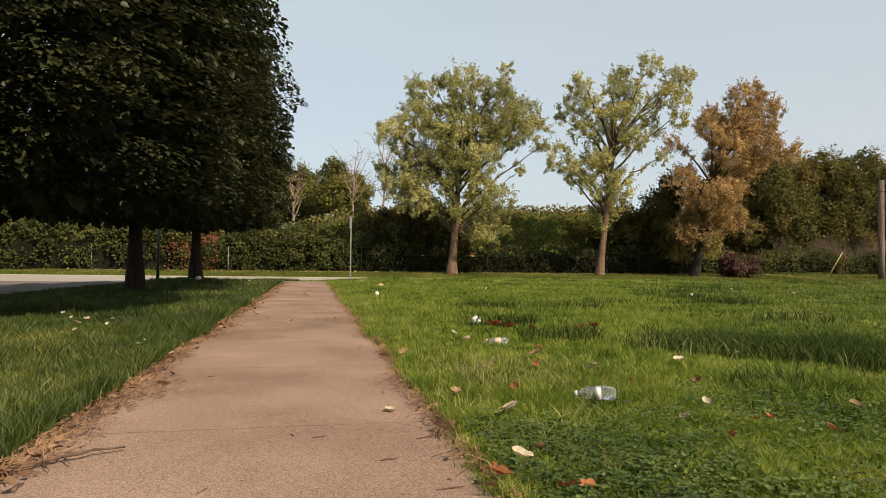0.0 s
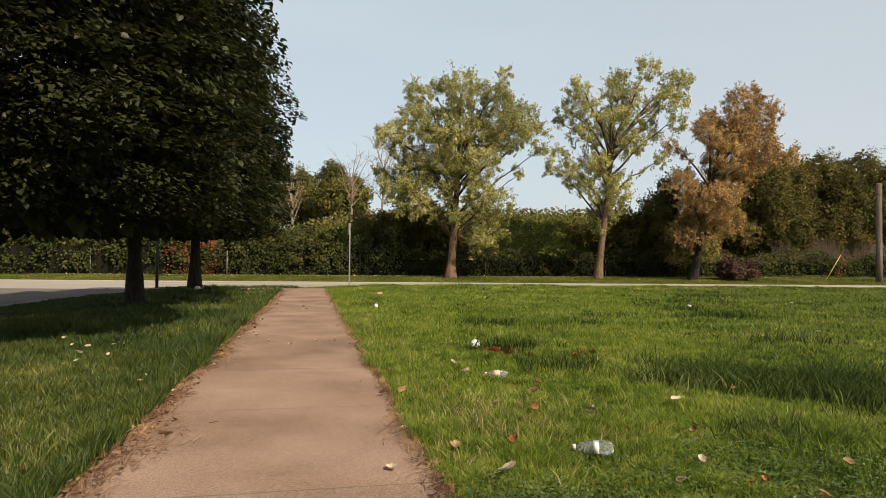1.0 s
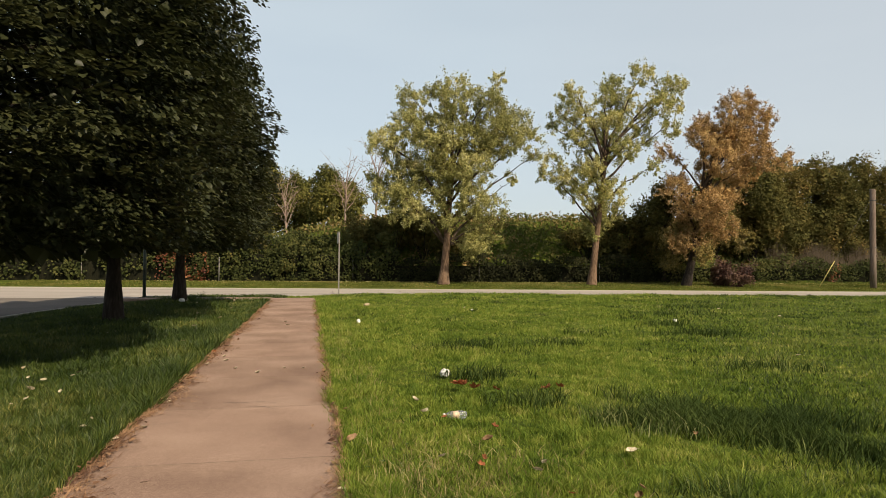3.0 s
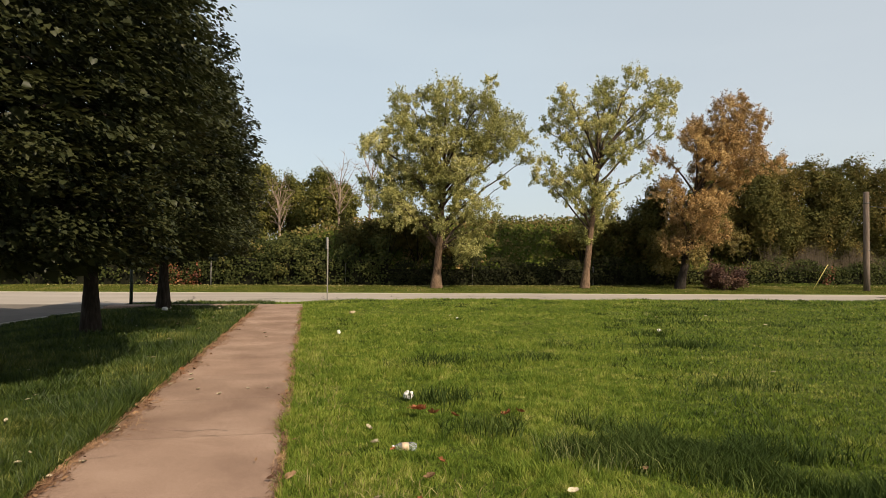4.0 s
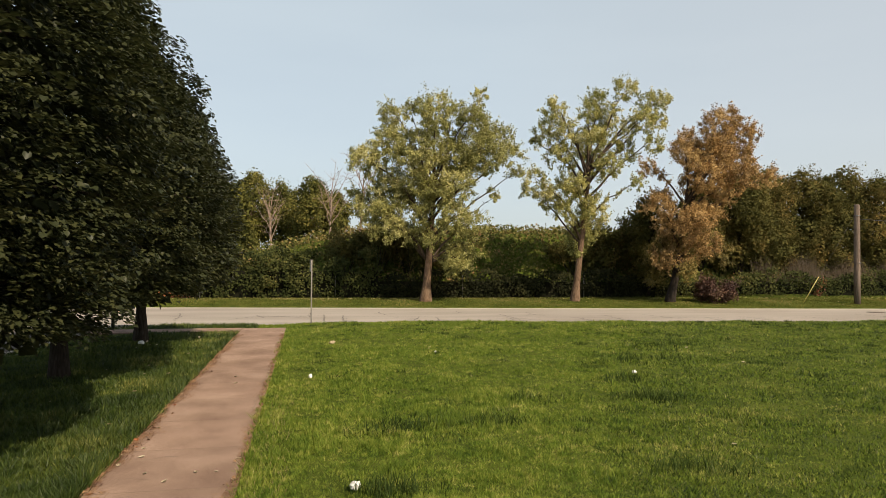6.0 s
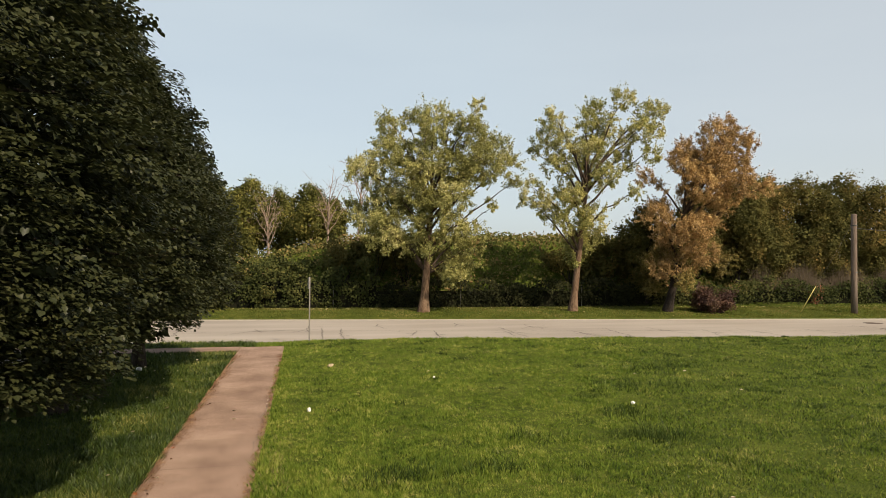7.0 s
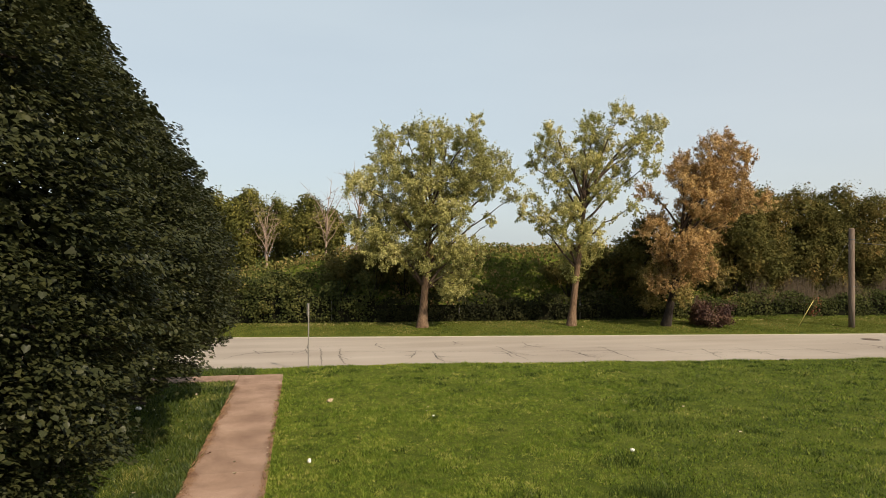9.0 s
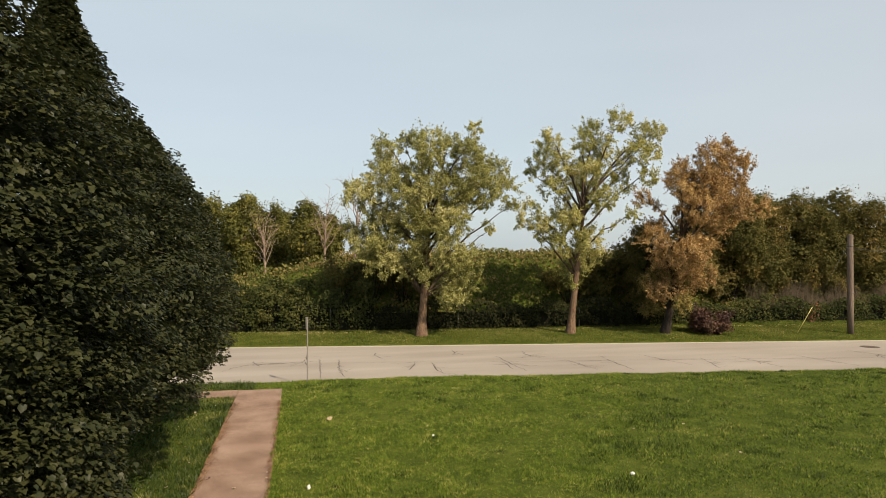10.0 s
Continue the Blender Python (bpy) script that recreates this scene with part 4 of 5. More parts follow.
clover_bed = (x > 0.05) & (y < 3.1) & (wave(x, y, 2.6, 0.9) > np.clip((y - 2.5) * 0.8, -0.4, 1) + np.clip(x - 1.9, 0, 1)) & (RNG.random(len(x)) < 0.6)
x, y, r, h = x[~clover_bed], y[~clover_bed], r[~clover_bed], h[~clover_bed]
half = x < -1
w = 0.0010 + 0.00045 * r
blades("lawn_grass", x[half], y[half], h[half], w[half] * 0.8, GRASS_DIM, "longer grass beside the path, tree shade put into its colour", 1.1, (0.05, -0.03))
# The share of darker blades rises towards the right; their size stays the same.
coarse = ~half & (RNG.random(len(x)) < np.clip((x - 0.55 * y + 0.3) / 4, 0, 0.38))
blades("lawn_grass", x[coarse], y[coarse], h[coarse], w[coarse], GRASS_DIM, "darker blades mixed into the lawn, more towards the right", 1.2)
half = half | coarse
blades("lawn_grass", x[~half], y[~half], h[~half], w[~half], GRASS, "sunlit mown green lawn grass", 1.2)
x, y, r = lawn_points(680000, 5.5, 44, -34, 54)
vigour = vigour_of(x, y)
keep = on_lawn(x, y) & (RNG.random(len(x)) < 0.5 + 0.9 * vigour)
x, y, r, vigour = x[keep], y[keep], r[keep], vigour[keep]
h = sward(x, y, vigour) * 1.05
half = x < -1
w = 0.0024 + 0.0007 * r
far_blades("lawn_grass", x[half], y[half], h[half], w[half], GRASS_DIM, "lawn grass between the path and the side street, shade put into its colour")
# Same rising share of darker blades for the distant lawn.
coarse = ~half & (RNG.random(len(x)) < np.clip((x - 0.55 * y + 0.3) / 4, 0, 0.38))
far_blades("lawn_grass", x[coarse], y[coarse], h[coarse], w[coarse], GRASS_DIM, "darker blades mixed into the wide lawn, more towards the right")
half = half | coarse
far_blades("lawn_grass", x[~half], y[~half], h[~half], w[~half], GRASS, "wide sunlit lawn of mown grass")
# the lawn goes on on every side
x, y, r = lawn_points(70000, 0.35, 40, 0, 360)
keep = on_lawn(x, y) & (x > -7) & (y > -30)
x, y, r = x[keep], y[keep], r[keep]
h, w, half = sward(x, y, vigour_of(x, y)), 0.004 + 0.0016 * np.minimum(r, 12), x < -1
far_blades("lawn_grass", x[half], y[half], h[half], w[half], GRASS_DIM, "lawn grass along the row of lindens, shade put into its colour")
far_blades("lawn_grass", x[~half], y[~half], h[~half], w[~half], GRASS, "lawn grass behind the start of the walk")
# uncut fringe along the street's kerb
n = 16000
x = 0.3 + 44 * RNG.random(n)
y = 25.7 - 0.121 * (x + 2.7) - 0.17 - np.abs(RNG.normal(size=n)) * 0.16
far_blades("kerb_grass", x, y, RNG.uniform(0.05, 0.13, n) * (0.8 + 0.35 * np.sin(x * 1.7) * np.sin(x * 0.6)), np.full(n, 0.014), GRASS, "uncut fringe of grass along the kerb")
# sparse dry straw standing in the lawn by the path
x, y = np.concatenate([RNG.normal(0.5, 0.38, 1500), RNG.uniform(0.02, 0.5, 900)]), np.concatenate([RNG.normal(3.75, 0.4, 1500), RNG.uniform(2.2, 12, 900)])
keep = x > 0.03
x, y = x[keep], y[keep]
blades("dry_grass", x, y, RNG.uniform(0.04, 0.12, len(x)), np.full(len(x), 0.0022), STRAW_GRASS, "bleached dry grass stalks in the lawn", 1.6)
# rank coarse grass in tufts
tx, ty = [], []
for cx, cy, sx, sy, n in ((2.45, 5.1, 0.28, 0.24, 2600), (2.85, 4.85, 0.3, 0.26, 3000), (3.25, 4.5, 0.3, 0.28, 3000), (3.5, 4.1, 0.3, 0.25, 2400), (3.9, 3.8, 0.4, 0.25, 1600), (2.0, 5.75, 0.4, 0.16, 900), (1.5, 7.0, 0.25, 0.2, 500), (2.05, 9.4, 0.4, 0.25, 600), (6.7, 10.7, 0.5, 0.28, 600), (5.0, 7.0, 0.35, 0.22, 400), (3.4, 9.6, 0.3, 0.2, 250), (7.2, 12.5, 0.5, 0.25, 400), (8.6, 14.8, 0.8, 0.35, 350), (4.7, 11.2, 0.4, 0.2, 200), (10.4, 17.2, 0.9, 0.35, 300), (1.75, 3.3, 0.12, 0.1, 250)):
    tx.append(RNG.normal(cx, sx, n))
    ty.append(RNG.normal(cy, sy, n))
x, y = np.concatenate(tx), np.concatenate(ty)
keep = (x > 0.8) & (wave(x, y, 3.4, 0.7) > -0.2)
x, y = x[keep], y[keep]
blades("rank_grass", x, y, RNG.uniform(0.07, 0.20, len(x)), 0.0018 + 0.0004 * np.hypot(x, y), GRASS_DARK, "coarse dark green tufts of uncut grass", 1.3)
# small darker tufts dotted over the lawn
n = 260
tx, ty = 0.6 + 27 * RNG.random(n), 4.5 + 20 * RNG.random(n) ** 0.85
k = np.repeat(np.arange(n), 60)
size = RNG.uniform(0.06, 0.17, n)[k]
x, y = tx[k] + RNG.normal(size=len(k)) * size * 1.5, ty[k] + RNG.normal(size=len(k)) * size
keep = on_lawn(x, y) & (x > 0.2)
x, y = x[keep], y[keep]
far_blades("rank_grass", x, y, RNG.uniform(0.04, 0.11, len(x)), 0.003 + 0.0006 * np.hypot(x, y), GRASS_DARK, "small dark green tufts dotted over the lawn")
# far verge
n = 66000
x = RNG.uniform(-16, 46, n)
y = 35.5 - 0.14 * (x + 2.7) + 0.2 + RNG.random(n) * 6.5
far_blades("verge_grass", x, y, RNG.uniform(0.04, 0.09, n), np.full(n, 0.022), VERGE, "mown grass verge beyond the street")

# dead leaves blown against the foot of the hedge and under the roadside trees
n = 900
x = RNG.uniform(-14, 42, n)
y = np.where(RNG.random(n) < 0.9, 40.1 - 0.085 * (x + 2) - 0.75 - np.abs(RNG.normal(size=n)) * 0.5, 35.9 - 0.14 * (x + 2.7) + RNG.random(n) * 3.5)
c = np.stack([x, y, lie(x, y) + 0.06], 1)
tagged(new("leaf_litter", leaves("leaf_litter", c, RNG.normal(size=(n, 3)) * np.array([1, 1, 0.3]), RNG.normal(size=(n, 3)) * 0.4 + np.array([0, -0.3, 1.0]), RNG.uniform(0.05, 0.11, n), OVAL, STRAW_GRASS)), "pale dead leaves scattered on the far verge", "leaves", kind="stuff")


# ---- path ----
def slab(name, x0, x1, y0, y1, top, parent):
    bm = bmesh.new()
    g, d = 0.006, 0.0005
    ring0 = [bm.verts.new((x, y, -0.1)) for x, y in ((x0 + g, y0 + g), (x1 - g, y0 + g), (x1 - g, y1 - g), (x0 + g, y1 - g))]
    ring1 = [bm.verts.new((v.co.x, v.co.y, top - d)) for v in ring0]
    ring2 = [bm.verts.new((x, y, top)) for x, y in ((x0 + g + d, y0 + g + d), (x1 - g - d, y0 + g + d), (x1 - g - d, y1 - g - d), (x0 + g + d, y1 - g - d))]
    for a, b in ((ring0, ring1), (ring1, ring2)):
        for k in range(4):
            bm.faces.new((a[k], a[(k + 1) % 4], b[(k + 1) % 4], b[k]))
    bm.faces.new(ring2)
    return part(name, bm, SLAB, parent)


TWIG_DIRT = mottled("joint_dirt", [(0.3, (0.09, 0.062, 0.045)), (0.7, (0.20, 0.145, 0.105))], 3.0, 60, 0.95, 0.3)
walk_path = tagged(new("pavement"), "narrow brownish concrete path of square slabs", "pavement", kind="structure")
bm = bmesh.new()
bed = [bm.verts.new(c) for c in ((-1.49, -21, 0.0112), (-0.01, -21, 0.0112), (-0.01, 24, 0.0112), (-1.49, 24, 0.0112))]
bm.faces.new(bed)
part("joint_bed", bm, TWIG_DIRT, walk_path, "dark earth in the slab joints")
for i in range(30):
    slab("slab", -1.5, 0.0, -21 + 1.5 * i, -19.5 + 1.5 * i, 0.012, walk_path)
cross = tagged(new("pavement"), "short concrete path turning off towards the corner", "pavement", kind="structure")
for i in range(4):
    slab("slab", -2.7 - 1.2 * i, -1.5 - 1.2 * i, 22.95, 24.0, 0.03, cross)


def crack(name, points, width, z, parent, seed, mat=CRACK):
    """A thin sealed crack: a ragged ribbon laid on the surface."""
    rng = random.Random(seed)
    pts = []
    for p, q in zip(points, points[1:]):
        n = max(3, int((Vector(q) - Vector(p)).length / 0.22))
        for i in range(n):
            s = i / n
            pts.append((p[0] + (q[0] - p[0]) * s + rng.gauss(0, 0.035), p[1] + (q[1] - p[1]) * s + rng.gauss(0, 0.035)))
    pts.append(points[-1])
    bm = bmesh.new()
    prev = None
    for i, (x, y) in enumerate(pts):
        w = width * rng.uniform(0.3, 1.0) * math.sin(math.pi * (i + 0.6) / (len(pts) + 0.2)) ** 0.4
        a = Vector(pts[min(i + 1, len(pts) - 1)]) - Vector(pts[max(i - 1, 0)])
        nx, ny = (-a.y, a.x) if a.length > 0 else (1, 0)
        ln = math.hypot(nx, ny) or 1
        cur = (bm.verts.new((x - nx / ln * w, y - ny / ln * w, z)), bm.verts.new((x + nx / ln * w, y + ny / ln * w, z)))
        if prev:
            bm.faces.new((prev[0], cur[0], cur[1], prev[1]))
        prev = cur
    bmesh.ops.recalc_face_normals(bm, faces=bm.faces)
    for f in bm.faces:
        if f.normal.z < 0:
            f.normal_flip()
    return part(name, bm, mat, parent)


# x, far end, near end, drift towards +x
CRACKS = [(2.3, 31.4, 26.9, -0.1), (4.1, 33.0, 31.0, 0.2), (5.5, 30.1, 28.0, -0.6), (6.3, 29.8, 26.9, -0.1), (9.6, 31.0, 26.9, 0.1), (9.4, 29.3, 27.5, -0.1), (11.3, 32.2, 30.0, 0.2),
          (12.4, 29.3, 26.6, 0.3), (14.4, 29.9, 26.2, -0.2), (16.5, 30.2, 27.0, 0.8), (18.8, 28.7, 26.0, -0.9), (20.6, 28.8, 25.8, 0.2), (23.7, 28.9, 25.4, 0.5), (8.0, 33.2, 31.6, 0.2),
          (-1.6, 31.5, 30.1, 0.4), (0.8, 32.7, 29.2, 0.1), (27.5, 29.6, 26.4, 0.4), (-5.2, 33.0, 29.0, 0.5)]
for i, (x, y0, y1, dx) in enumerate(CRACKS):
    rng = random.Random(200 + i)
    y0, y1, x = y0 - 0.55 - 0.036 * x, y1 - 0.55 - 0.036 * x, x * 1.01 + 0.1
    m = (x + dx * 0.4 + rng.uniform(-0.2, 0.2), (y0 + y1) / 2)
    crack("crack", [(x, y0), m, (x + dx, y1)], 0.034, -0.095, road, i)
    for k in range(rng.randint(1, 3)):
        q = (m[0] + rng.uniform(-0.7, 0.7), m[1] + rng.uniform(-1.2, 0.6))
        crack("crack", [m, q], 0.02, -0.094, road, 50 + 7 * i + k)
crack("crack", [(-2.6, 28.5), (-2.3, 29.3), (-1.5, 30.0), (1.4, 30.4)], 0.03, -0.0945, road, 91)
crack("crack", [(1.5, 31.0), (1.4, 26.3)], 0.025, -0.0945, road, 92)
crack("crack", [(2.0, 29.8), (9.0, 28.5), (18.0, 27.2), (30.0, 25.3)], 0.018, -0.0945, road, 93)
crack("crack", [(-8.2, 25.3), (-8.0, 27.0), (-7.6, 28.4)], 0.06, -0.0945, road, 94)
crack("crack", [(-14.0, 15.0), (-11.5, 18.0), (-9.0, 19.4), (-7.4, 22.2)], 0.05, -0.095, side_road, 95)
crack("crack", [(-12.0, 11.0), (-11.8, 17.0), (-11.2, 24.0)], 0.04, -0.0945, side_road, 96)
# finer webs round the larger cracks
rng = random.Random(901)
for i, (x, y0, y1, dx) in enumerate(CRACKS):
    for k in range(2):
        s = rng.random()
        p = (x * 1.01 + 0.1 + dx * s + rng.uniform(-0.3, 0.3), y0 - 0.55 - 0.036 * x + (y1 - y0) * s)
        q = (p[0] + rng.uniform(-1.3, 1.3), p[1] + rng.uniform(-0.7, 0.7))
        crack("crack", [p, q], 0.014, -0.0935, road, 500 + 5 * i + k)
# manhole cover in the street
manhole = thing("manhole_cover", 30.05, 28.75, -0.099, 0, "round rusty iron manhole cover set in the street", "manhole")
IRON = mottled("rusty_iron", [(0.3, (0.05, 0.035, 0.026)), (0.7, (0.13, 0.09, 0.065))], 6, 60, 0.8, 0.5, 0.3, 0.004)
for name, r1, z1 in (("rim", 0.46, 0.008), ("lid", 0.36, 0.014)):
    bm = bmesh.new()
    bmesh.ops.create_cone(bm, cap_ends=True, segments=32, radius1=r1, radius2=r1 - 0.01, depth=z1, matrix=Matrix.Translation((0, 0, z1 / 2)))
    part(name, bm, IRON if name == "lid" else CRACK, manhole)
# hairline cracks and scrapes on the slabs
for i, (x, y, dx, dy) in enumerate([(-1.2, 10.9, 0.35, 0.1), (-0.9, 6.2, 0.4, -0.05), (-0.7, 12.6, 0.3, 0.05), (-1.1, 16.6, 0.25, 0.1), (-0.6, 20.8, 0.3, -0.05), (-1.3, 8.6, 0.5, 0.08), (-0.5, 14.3, 0.35, 0.04), (-0.12, 11.0, 0.04, 4.5)]):
    crack("hairline", [(x, y), (x + dx, y + dy)], 0.006, 0.0142, walk_path, 300 + i)
rng = random.Random(31)
for i in range(11):
    x, y = rng.uniform(-1.45, -0.4), 3.2 + 20.5 * rng.random()
    crack("hairline", [(x, y), (x + rng.uniform(0.1, 0.6), y + rng.uniform(-0.1, 0.1))], rng.uniform(0.0025, 0.0045), 0.0146, walk_path, 340 + i)


# ---- litter and leaves ----
DRY_PALE = plain("pale_dry_leaf", (0.60, 0.51, 0.37), 0.8)
DRY_RUST = plain("rusty_dry_leaf", (0.36, 0.125, 0.05), 0.75)
DRY_TAN = plain("tan_dry_leaf", (0.36, 0.22, 0.12), 0.8)


def leaf_shape(seed, lobes):
    """A curled dry leaf with a lobed outline, about 1 long."""
    rng = random.Random(seed)
    bm = bmesh.new()
    n = 16
    outer, inner = [], []
    for i in range(n):
        a = 2 * math.pi * i / n
        r = 0.5 * (1 - 0.32 * (lobes and (i % 3 == 1)) + rng.uniform(-0.06, 0.06)) * (1.25 if i in (0, 1, n - 1) else 1.0)
        x, y = r * math.cos(a), r * math.sin(a) * 0.78
        z = 0.9 * (abs(y) ** 1.5) + 0.45 * x * x + rng.uniform(-0.03, 0.05)
        outer.append(bm.verts.new((x, y, z)))
        inner.append(bm.verts.new((x * 0.5, y * 0.5, 0.5 * 0.55 * abs(y * 0.5) ** 1.5 + rng.uniform(-0.02, 0.02))))
    mid = bm.verts.new((0, 0, 0.0))
    for i in range(n):
        j = (i + 1) % n
        bm.faces.new((outer[i], outer[j], inner[j], inner[i]))
        bm.faces.new((inner[i], inner[j], mid))
    tube(bm, [(0.5, 0, 0.06), (0.75, 0.03, 0.10), (0.95, 0.0, 0.16)], [0.014, 0.012, 0.008], 4)
    bmesh.ops.solidify(bm, geom=bm.faces[:], thickness=0.012)
    me = bpy.data.meshes.new("fallen_leaf")
    bm.to_mesh(me)
    bm.free()
    return me


def leaf_set(places, mat, label, size, z, seed, lobes):
    shapes = [leaf_shape(seed + k, lobes) for k in range(3)]
    for me in shapes:
        me.materials.append(mat)
    rng = random.Random(seed)
    for i, (x, y) in enumerate(places):
        ob = new("fallen_leaf", shapes[i % 3])
        s = size * rng.uniform(0.5, 1.05)
        on_slab = -1.46 < x < -0.04
        base = 0.018 if on_slab else ground_z(x, y) + z
        ob.matrix_world = pose(x, y, base, rng.uniform(-25, 25) * (0.3 if on_slab else 1), rng.uniform(-25, 25) * (0.3 if on_slab else 1), rng.uniform(0, 360)) @ Matrix.Scale(s, 4)
        tagged(ob, label, "leaf", "fallen leaves")


leaf_set([(1.2, 6.32), (1.28, 6.18), (1.44, 6.06), (1.92, 6.02), (2.06, 6.06), (1.17, 6.36)], DRY_RUST, "large curled rusty fallen leaf standing up in the grass", 0.18, 0.09, 480, True)
leaf_set([(0.78, 5.19), (1.07, 4.85), (0.79, 4.11), (0.42, 3.39), (1.06, 3.45), (1.15, 2.6), (0.91, 2.42), (-0.02, 2.18), (0.12, 2.03), (0.18, 2.02), (0.74, 4.0), (1.22, 2.62)],
         DRY_RUST, "curled rusty red-brown fallen leaf lying in the grass", 0.068, 0.06, 400, True)
leaf_set([(0.61, 3.3), (0.11, 3.33), (1.45, 3.46), (1.32, 2.42), (1.72, 2.73), (0.18, 2.4), (2.4, 4.44), (0.93, 4.51), (1.37, 3.34), (0.06, 5.6), (0.1, 6.4), (0.05, 4.7)],
         DRY_TAN, "dry tan fallen leaf lying in the grass", 0.07, 0.06, 410, False)
leaf_set([(1.1, 3.94), (0.66, 5.83), (0.66, 5.38), (0.55, 4.18), (1.12, 2.88), (0.88, 2.67), (0.26, 2.96), (0.09, 2.32), (1.02, 3.81), (1.71, 4.06), (3.91, 17.4), (6.06, 7.71), (4.04, 17.83), (10.99, 16.43), (9.4, 16.3), (10.83, 13.85)],
         DRY_PALE, "pale dry fallen leaf lying on the lawn", 0.072, 0.065, 420, False)
leaf_set([(-0.77, 7.75), (-0.5, 8.02), (-0.28, 8.0), (-0.06, 7.68), (-1.04, 8.07), (-0.63, 13.39), (-1.39, 5.42), (-1.39, 6.29), (-1.33, 10.13), (-0.21, 3.19), (-1.43, 6.4), (-1.44, 6.78), (-1.4, 8.42), (-1.22, 8.72), (-0.78, 7.76), (-1.39, 5.43), (-0.71, 14.11), (-1.29, 9.09)],
         DRY_PALE, "pale dry leaf fallen on the concrete path", 0.072, 0.03, 430, False)
leaf_set([(-2.83, 7.2), (-2.64, 7.04), (-2.57, 6.57), (-2.28, 6.4), (-3.12, 7.84), (-1.96, 10.05), (-2.2, 12.4), (-2.6, 15.2), (-2.1, 17.0), (-2.4, 20.5), (-1.9, 21.6), (-3.4, 18.6), (-2.0, 14.2)],
         DRY_PALE, "pale fallen leaf in the grass under the lindens", 0.081, 0.112, 440, False)
leaf_set([(-1.39, 9.17), (-1.47, 9.47), (-1.42, 7.5), (-1.44, 4.9), (-1.4, 11.6)], DRY_RUST, "rusty red leaf at the edge of the path", 0.07, 0.03, 450, True)

rng = random.Random(77)
leaf_set([(rng.uniform(-3.6, -1.65), 5 + 17 * rng.random() ** 1.2) for _ in range(34)], DRY_PALE, "small pale fallen leaf in the shaded grass", 0.045, 0.07, 460, False)
leaf_set([(rng.choice((-1.46, -1.42, -1.38, -0.06)) + rng.uniform(-0.04, 0.04), 3 + 14 * rng.random()) for _ in range(22)], DRY_PALE, "pale leaf caught at the edge of the path", 0.045, 0.03, 470, False)
# dry straw and needles washed along the path's edges
RNG = np.random.default_rng(91)
n = 21000
yy = np.where(RNG.random(n) < 0.85, 1.0 + 21 * RNG.random(n) ** 1.45, 1.0 - 8 * RNG.random(n))
left = RNG.random(n) < 0.62
off = np.abs(RNG.normal(size=n)) * np.where(left, 0.08, 0.05) * (1 + 0.5 * np.sin(yy * 2.1) + 0.3 * np.sin(yy * 5.3))
xx = np.where(left, -1.50 + off, 0.0 - off)
a = RNG.normal(size=n) * 0.9 + np.pi / 2 * (RNG.random(n) < 0.6)
ln, wd = RNG.uniform(0.006, 0.036, n), RNG.uniform(0.0006, 0.0018, n) * (1 + 0.08 * yy)
dx, dy = np.cos(a) * ln, np.sin(a) * ln
px, py = -np.sin(a) * wd, np.cos(a) * wd
z0, z1 = 0.017 + RNG.random(n) * 0.012, 0.017 + RNG.random(n) * 0.03
v = np.stack([np.stack([xx - dx - px, yy - dy - py, z0], 1), np.stack([xx + dx - px, yy + dy - py, z1], 1), np.stack([xx + dx + px, yy + dy + py, z1], 1), np.stack([xx - dx + px, yy - dy + py, z0 + 0.002], 1)], axis=1)
tagged(new("straw_litter", array_mesh("straw_litter", v, np.arange(4 * n).reshape(n, 4), STRAW)), "dry straw and needles along the path's edges", "straw", kind="stuff")
n = 420
yy, xx = 1.2 + 16 * RNG.random(n) ** 1.8, RNG.uniform(-1.46, -0.04, n)
c = np.stack([xx, yy, np.full(n, 0.018)], 1)
tagged(new("crumbs", leaves("crumbs", c, RNG.normal(size=(n, 3)) * np.array([1, 1, 0.1]), np.tile([0, 0, 1.0], (n, 1)) + RNG.normal(size=(n, 3)) * 0.2, RNG.uniform(0.004, 0.012, n), DIAMOND, STRAW)), "small brown crumbs of leaf scattered on the path", "litter", kind="stuff")
# edge leaves crumbled in the left border
n = 420
yy = 2 + 17 * RNG.random(n) ** 1.5
c = np.stack([np.where(RNG.random(n) < 0.75, -1.49 + np.abs(RNG.normal(size=n)) * 0.08, -0.02 - np.abs(RNG.normal(size=n)) * 0.05), yy, 0.022 + RNG.random(n) * 0.03], 1)
tagged(new("leaf_crumble", leaves("leaf_crumble", c, RNG.normal(size=(n, 3)) * np.array([1, 1, 0.3]), RNG.normal(size=(n, 3)) * 0.5 + np.array([0, 0, 1.0]), RNG.uniform(0.02, 0.05, n), OVAL, STRAW)), "broken dry leaves along the path's edges", "litter", kind="stuff")

# clover and low weeds among the grass
n = 19000
cx, cy = 0.02 + np.abs(RNG.normal(0.8, 0.9, n)), RNG.normal(1.9, 1.0, n)
keep = wave(cx, cy, 2.6, 0.9) + RNG.normal(size=n) * 0.3 > np.clip((cy - 2.6) * 0.7, -0.45, 1) + np.clip(cx - 1.8, 0, 1) + np.clip(0.9 - cy, 0, 1)
cx, cy = cx[keep], cy[keep]
m = len(cx)
q = np.repeat(np.arange(m), 3)
ang = np.repeat(RNG.random(m) * 6.28, 3) + np.tile([0, 2.09, 4.19], m)
hh = np.repeat(RNG.uniform(0.02, 0.06, m) + 0.02 * lumps(cx, cy, 0.12), 3)
c = np.stack([cx[q], cy[q], lie(cx[q], cy[q]) + hh], 1)
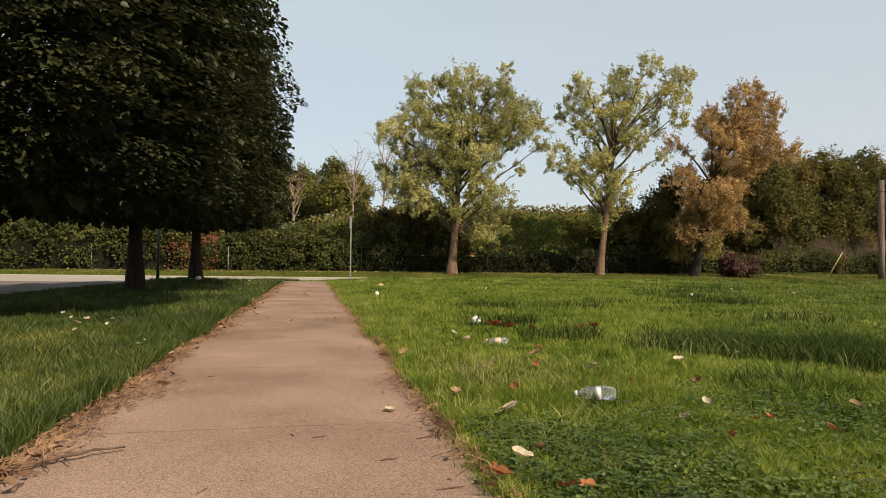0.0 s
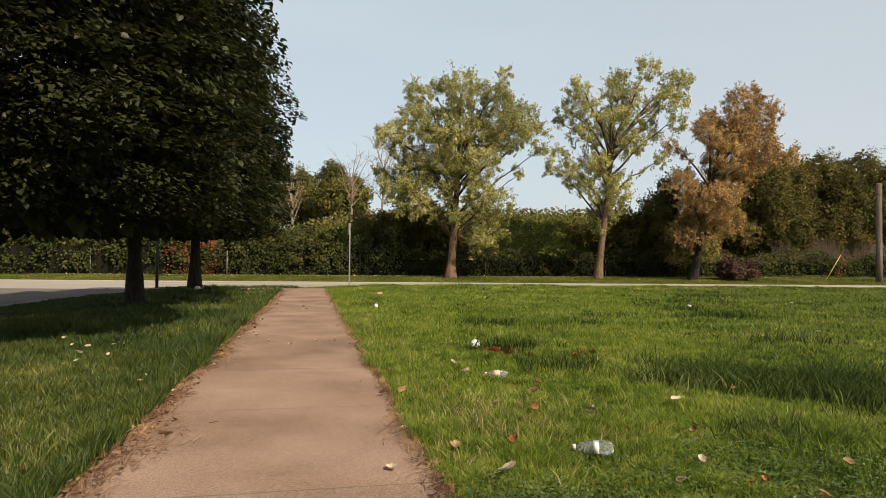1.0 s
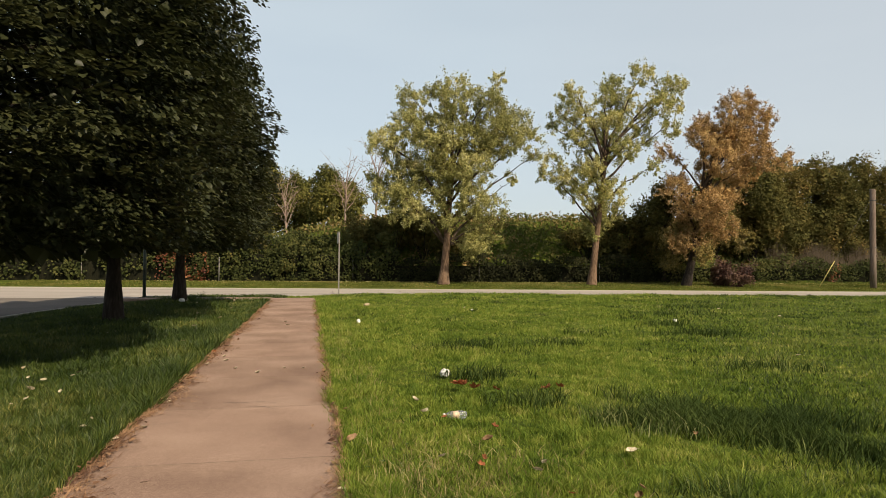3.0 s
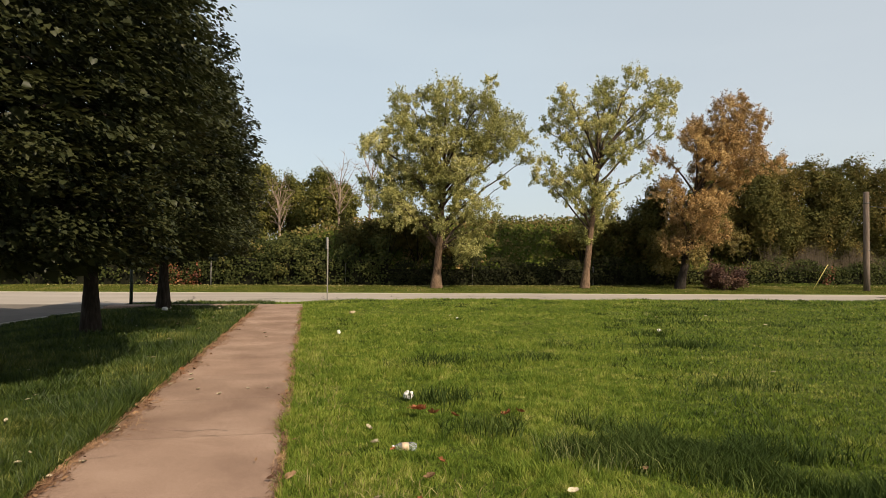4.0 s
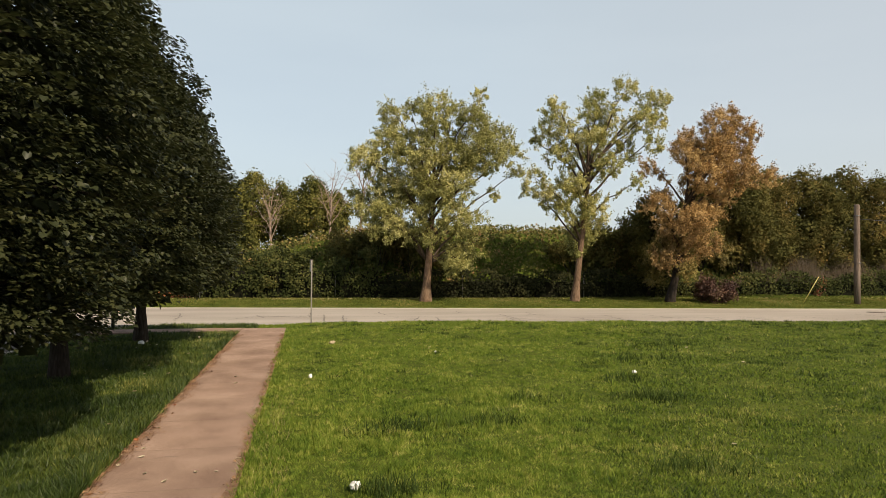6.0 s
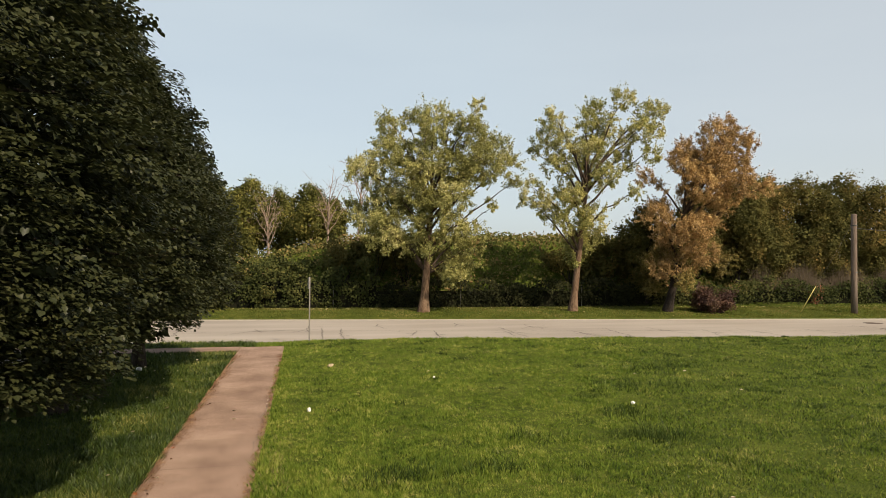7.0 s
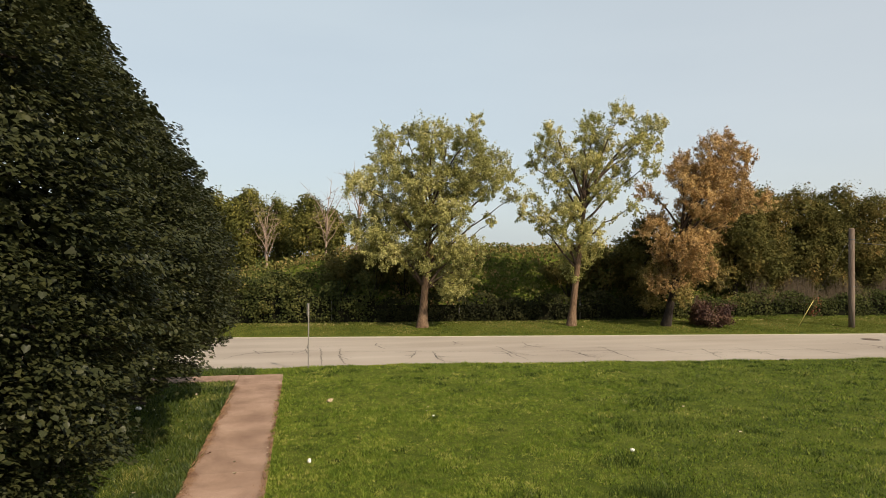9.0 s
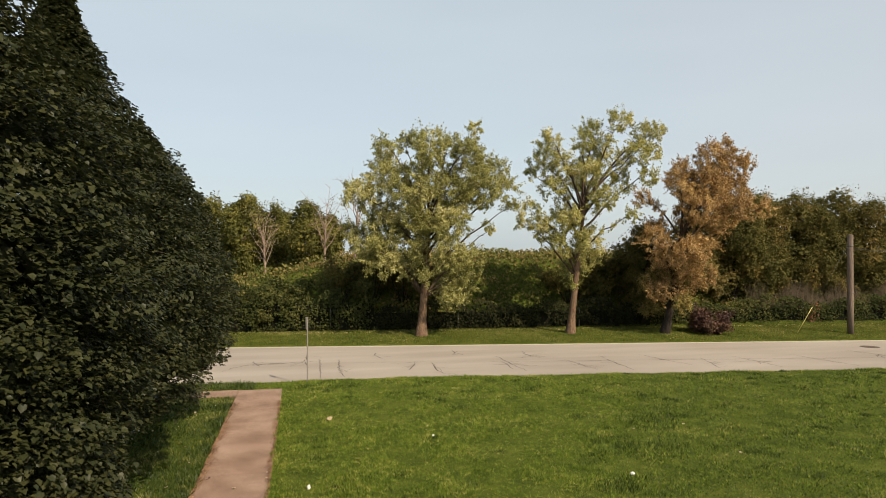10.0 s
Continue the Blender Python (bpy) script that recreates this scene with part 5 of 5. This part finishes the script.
al = np.stack([np.cos(ang), np.sin(ang), np.full(3 * m, 0.15)], 1)
tilt = np.repeat(RNG.normal(size=(m, 3)) * 0.45 + np.array([0, 0, 1.0]), 3, axis=0)
tagged(new("clover", leaves("clover", c, al, tilt, np.repeat(RNG.uniform(0.007, 0.016, m), 3), (DIAMOND[0] * np.array([1.25, 1, 1]), DIAMOND[1]), CLOVER)), "patch of three-leaved green clover in the lawn", "clover", kind="stuff")

# fallen twig on the path
TWIG = mottled("twig_bark", [(0.3, (0.05, 0.032, 0.022)), (0.7, (0.17, 0.11, 0.075))], 20, 90, 0.9, 0.4, 0.2, 0.002)
twig = thing("twig", -1.44, 2.55, 0.018, 0, "broken brown twig with forked ends on the path", "twig")
rng = random.Random(3)
main = limb_points((0, 0, 0.012), (0.27, 0.20, 0.008), 7, 0.05, rng)
bm = bmesh.new()
tube(bm, main, [0.0035, 0.005, 0.0055, 0.005, 0.005, 0.0045, 0.004, 0.003], 6)
part("stem", bm, TWIG, twig)
for k, e in ((2, (0.02, 0.13, 0.02)), (1, (-0.06, 0.05, 0.012)), (3, (0.16, 0.03, 0.008)), (2, (0.12, -0.03, 0.006))):
    bm = bmesh.new()
    tube(bm, limb_points(main[k], e, 4, 0.1, rng), [0.0032, 0.0028, 0.0024, 0.002, 0.001], 5)
    part("side_twig", bm, TWIG, twig)
for x, y, a, ln in ((-0.52, 2.82, 20, 0.05), (-0.62, 2.86, -70, 0.03), (-0.85, 2.3, 60, 0.04), (-0.30, 2.5, 10, 0.05), (-0.12, 2.75, 15, 0.09), (-0.10, 2.55, 35, 0.11), (-0.08, 2.35, 50, 0.10), (-0.16, 2.2, 5, 0.07), (-0.22, 2.05, -30, 0.06), (-1.1, 4.2, 15, 0.04), (-0.2, 3.6, 80, 0.04)):
    bm = bmesh.new()
    d = Vector((math.cos(radians(a)), math.sin(radians(a)), 0.03)) * ln * 0.6
    tube(bm, limb_points(-d, d, 3, 0.05, rng), [0.002, 0.0024, 0.002, 0.001], 5)
    ob = part("twig", bm, TWIG, None)
    ob.matrix_world = pose(x, y, 0.0145)
    tagged(ob, "short bare brown twig on the concrete path", "twig", "small twigs")


# bottles and paper
def lathe(profile, sides=20, dent=0.0, seed=0):
    bm = bmesh.new()
    rings = []
    for z, r in profile:
        ring = []
        for k in range(sides):
            a = 2 * math.pi * k / sides
            w = 1 + dent * noise.noise(Vector((math.cos(a) * 1.5, math.sin(a) * 1.5, z * 22 + seed)))
            ring.append(bm.verts.new((z, r * w * math.cos(a), r * w * math.sin(a))))
        rings.append(ring)
    for r0, r1 in zip(rings, rings[1:]):
        for k in range(sides):
            f = bm.faces.new((r0[k], r0[(k + 1) % sides], r1[(k + 1) % sides], r1[k]))
            f.smooth = True
    bm.faces.new(rings[0][::-1])
    bm.faces.new(rings[-1])
    return bm


PLASTIC, pn, pl, pb = material("clear_plastic", 0.1, 0.8)
pb.inputs["Base Color"].default_value = (0.86, 0.88, 0.88, 1)
pb.inputs["Transmission Weight"].default_value = 0.88
pb.inputs["IOR"].default_value = 1.25
PAPER = plain("white_paper", (0.72, 0.70, 0.66), 0.8)
PAPER_TAN = plain("tan_paper", (0.36, 0.28, 0.17), 0.8)
LABEL = plain("bottle_label", (0.55, 0.40, 0.27), 0.5)


def bottle(x, y, z, rz, tilt, label, wrapped):
    b = thing("plastic_bottle", x, y, z, rz, label, "bottle")
    b.matrix_world = pose(x, y, z, 0, tilt, rz) @ Matrix.Scale(0.9, 4)
    body = part("body", lathe([(-0.105, 0.022), (-0.10, 0.031), (-0.06, 0.033), (-0.052, 0.030), (-0.03, 0.032), (-0.02, 0.0295), (0.005, 0.032), (0.03, 0.031), (0.06, 0.022), (0.075, 0.0135), (0.088, 0.013)], 22, 0.42, x), PLASTIC, b)
    part("cap", lathe([(0.0885, 0.0145), (0.104, 0.0145)], 18), PAPER, body, "white screw cap")
    part("label_band", lathe([(-0.032, 0.0335), (-0.004 if not wrapped else 0.026, 0.0335)], 22, 0.12, x), LABEL if wrapped else PAPER, body, "faded paper label")
    return b


bottle(0.74, 3.18, 0.066, 152, 4, "crumpled clear plastic bottle lying on the lawn", False)
bottle(0.87, 5.24, 0.06, 185, -3, "empty plastic bottle with a tan label in the grass", True)


def crumple(name, x, y, z, sx, sy, sz, mat, label, category, seed, rough=0.45):
    bm = bmesh.new()
    bmesh.ops.create_icosphere(bm, subdivisions=3, radius=1)
    for v in bm.verts:
        n0 = noise.noise(v.co * 1.7 + Vector((seed, 0, 0)))
        n1 = noise.noise(v.co * 4.5 + Vector((0, seed, 0)))
        k = 1 + rough * n0 + rough * 0.6 * abs(n1) - 0.1
        v.co = Vector((v.co.x * k * sx, v.co.y * k * sy, max(v.co.z * k, -0.8) * sz))
    for f in bm.faces:
        f.smooth = True
    ob = part(name, bm, mat)
    ob.matrix_world = pose(x, y, z, 0, 0, seed * 50)
    return tagged(ob, label, category)


crumple("crumpled_paper", 1.2, 7.14, 0.06, 0.075, 0.05, 0.045, PAPER, "crumpled white paper wrapper on the lawn", "litter", 1.3)
crumple("paper_cup", 0.78, 13.8, 0.035, 0.04, 0.04, 0.06, PAPER, "crushed white paper cup standing in the grass", "litter", 2.1, 0.3)
crumple("paper_scrap", 7.6, 13.1, 0.05, 0.045, 0.04, 0.035, PAPER, "small scrap of white paper in the lawn", "litter", 3.7)
crumple("paper_scrap", 4.0, 16.9, 0.045, 0.04, 0.03, 0.025, PAPER, "small scrap of white paper in the lawn", "litter", 4.4)
crumple("paper_bag", 1.43, 19.25, 0.045, 0.13, 0.09, 0.05, PAPER_TAN, "flattened tan paper bag in the grass", "litter", 5.2)
crumple("paper_scrap", -3.5, 18.4, 0.24, 0.09, 0.06, 0.05, PAPER, "white paper litter at the foot of a linden", "litter", 6.5)
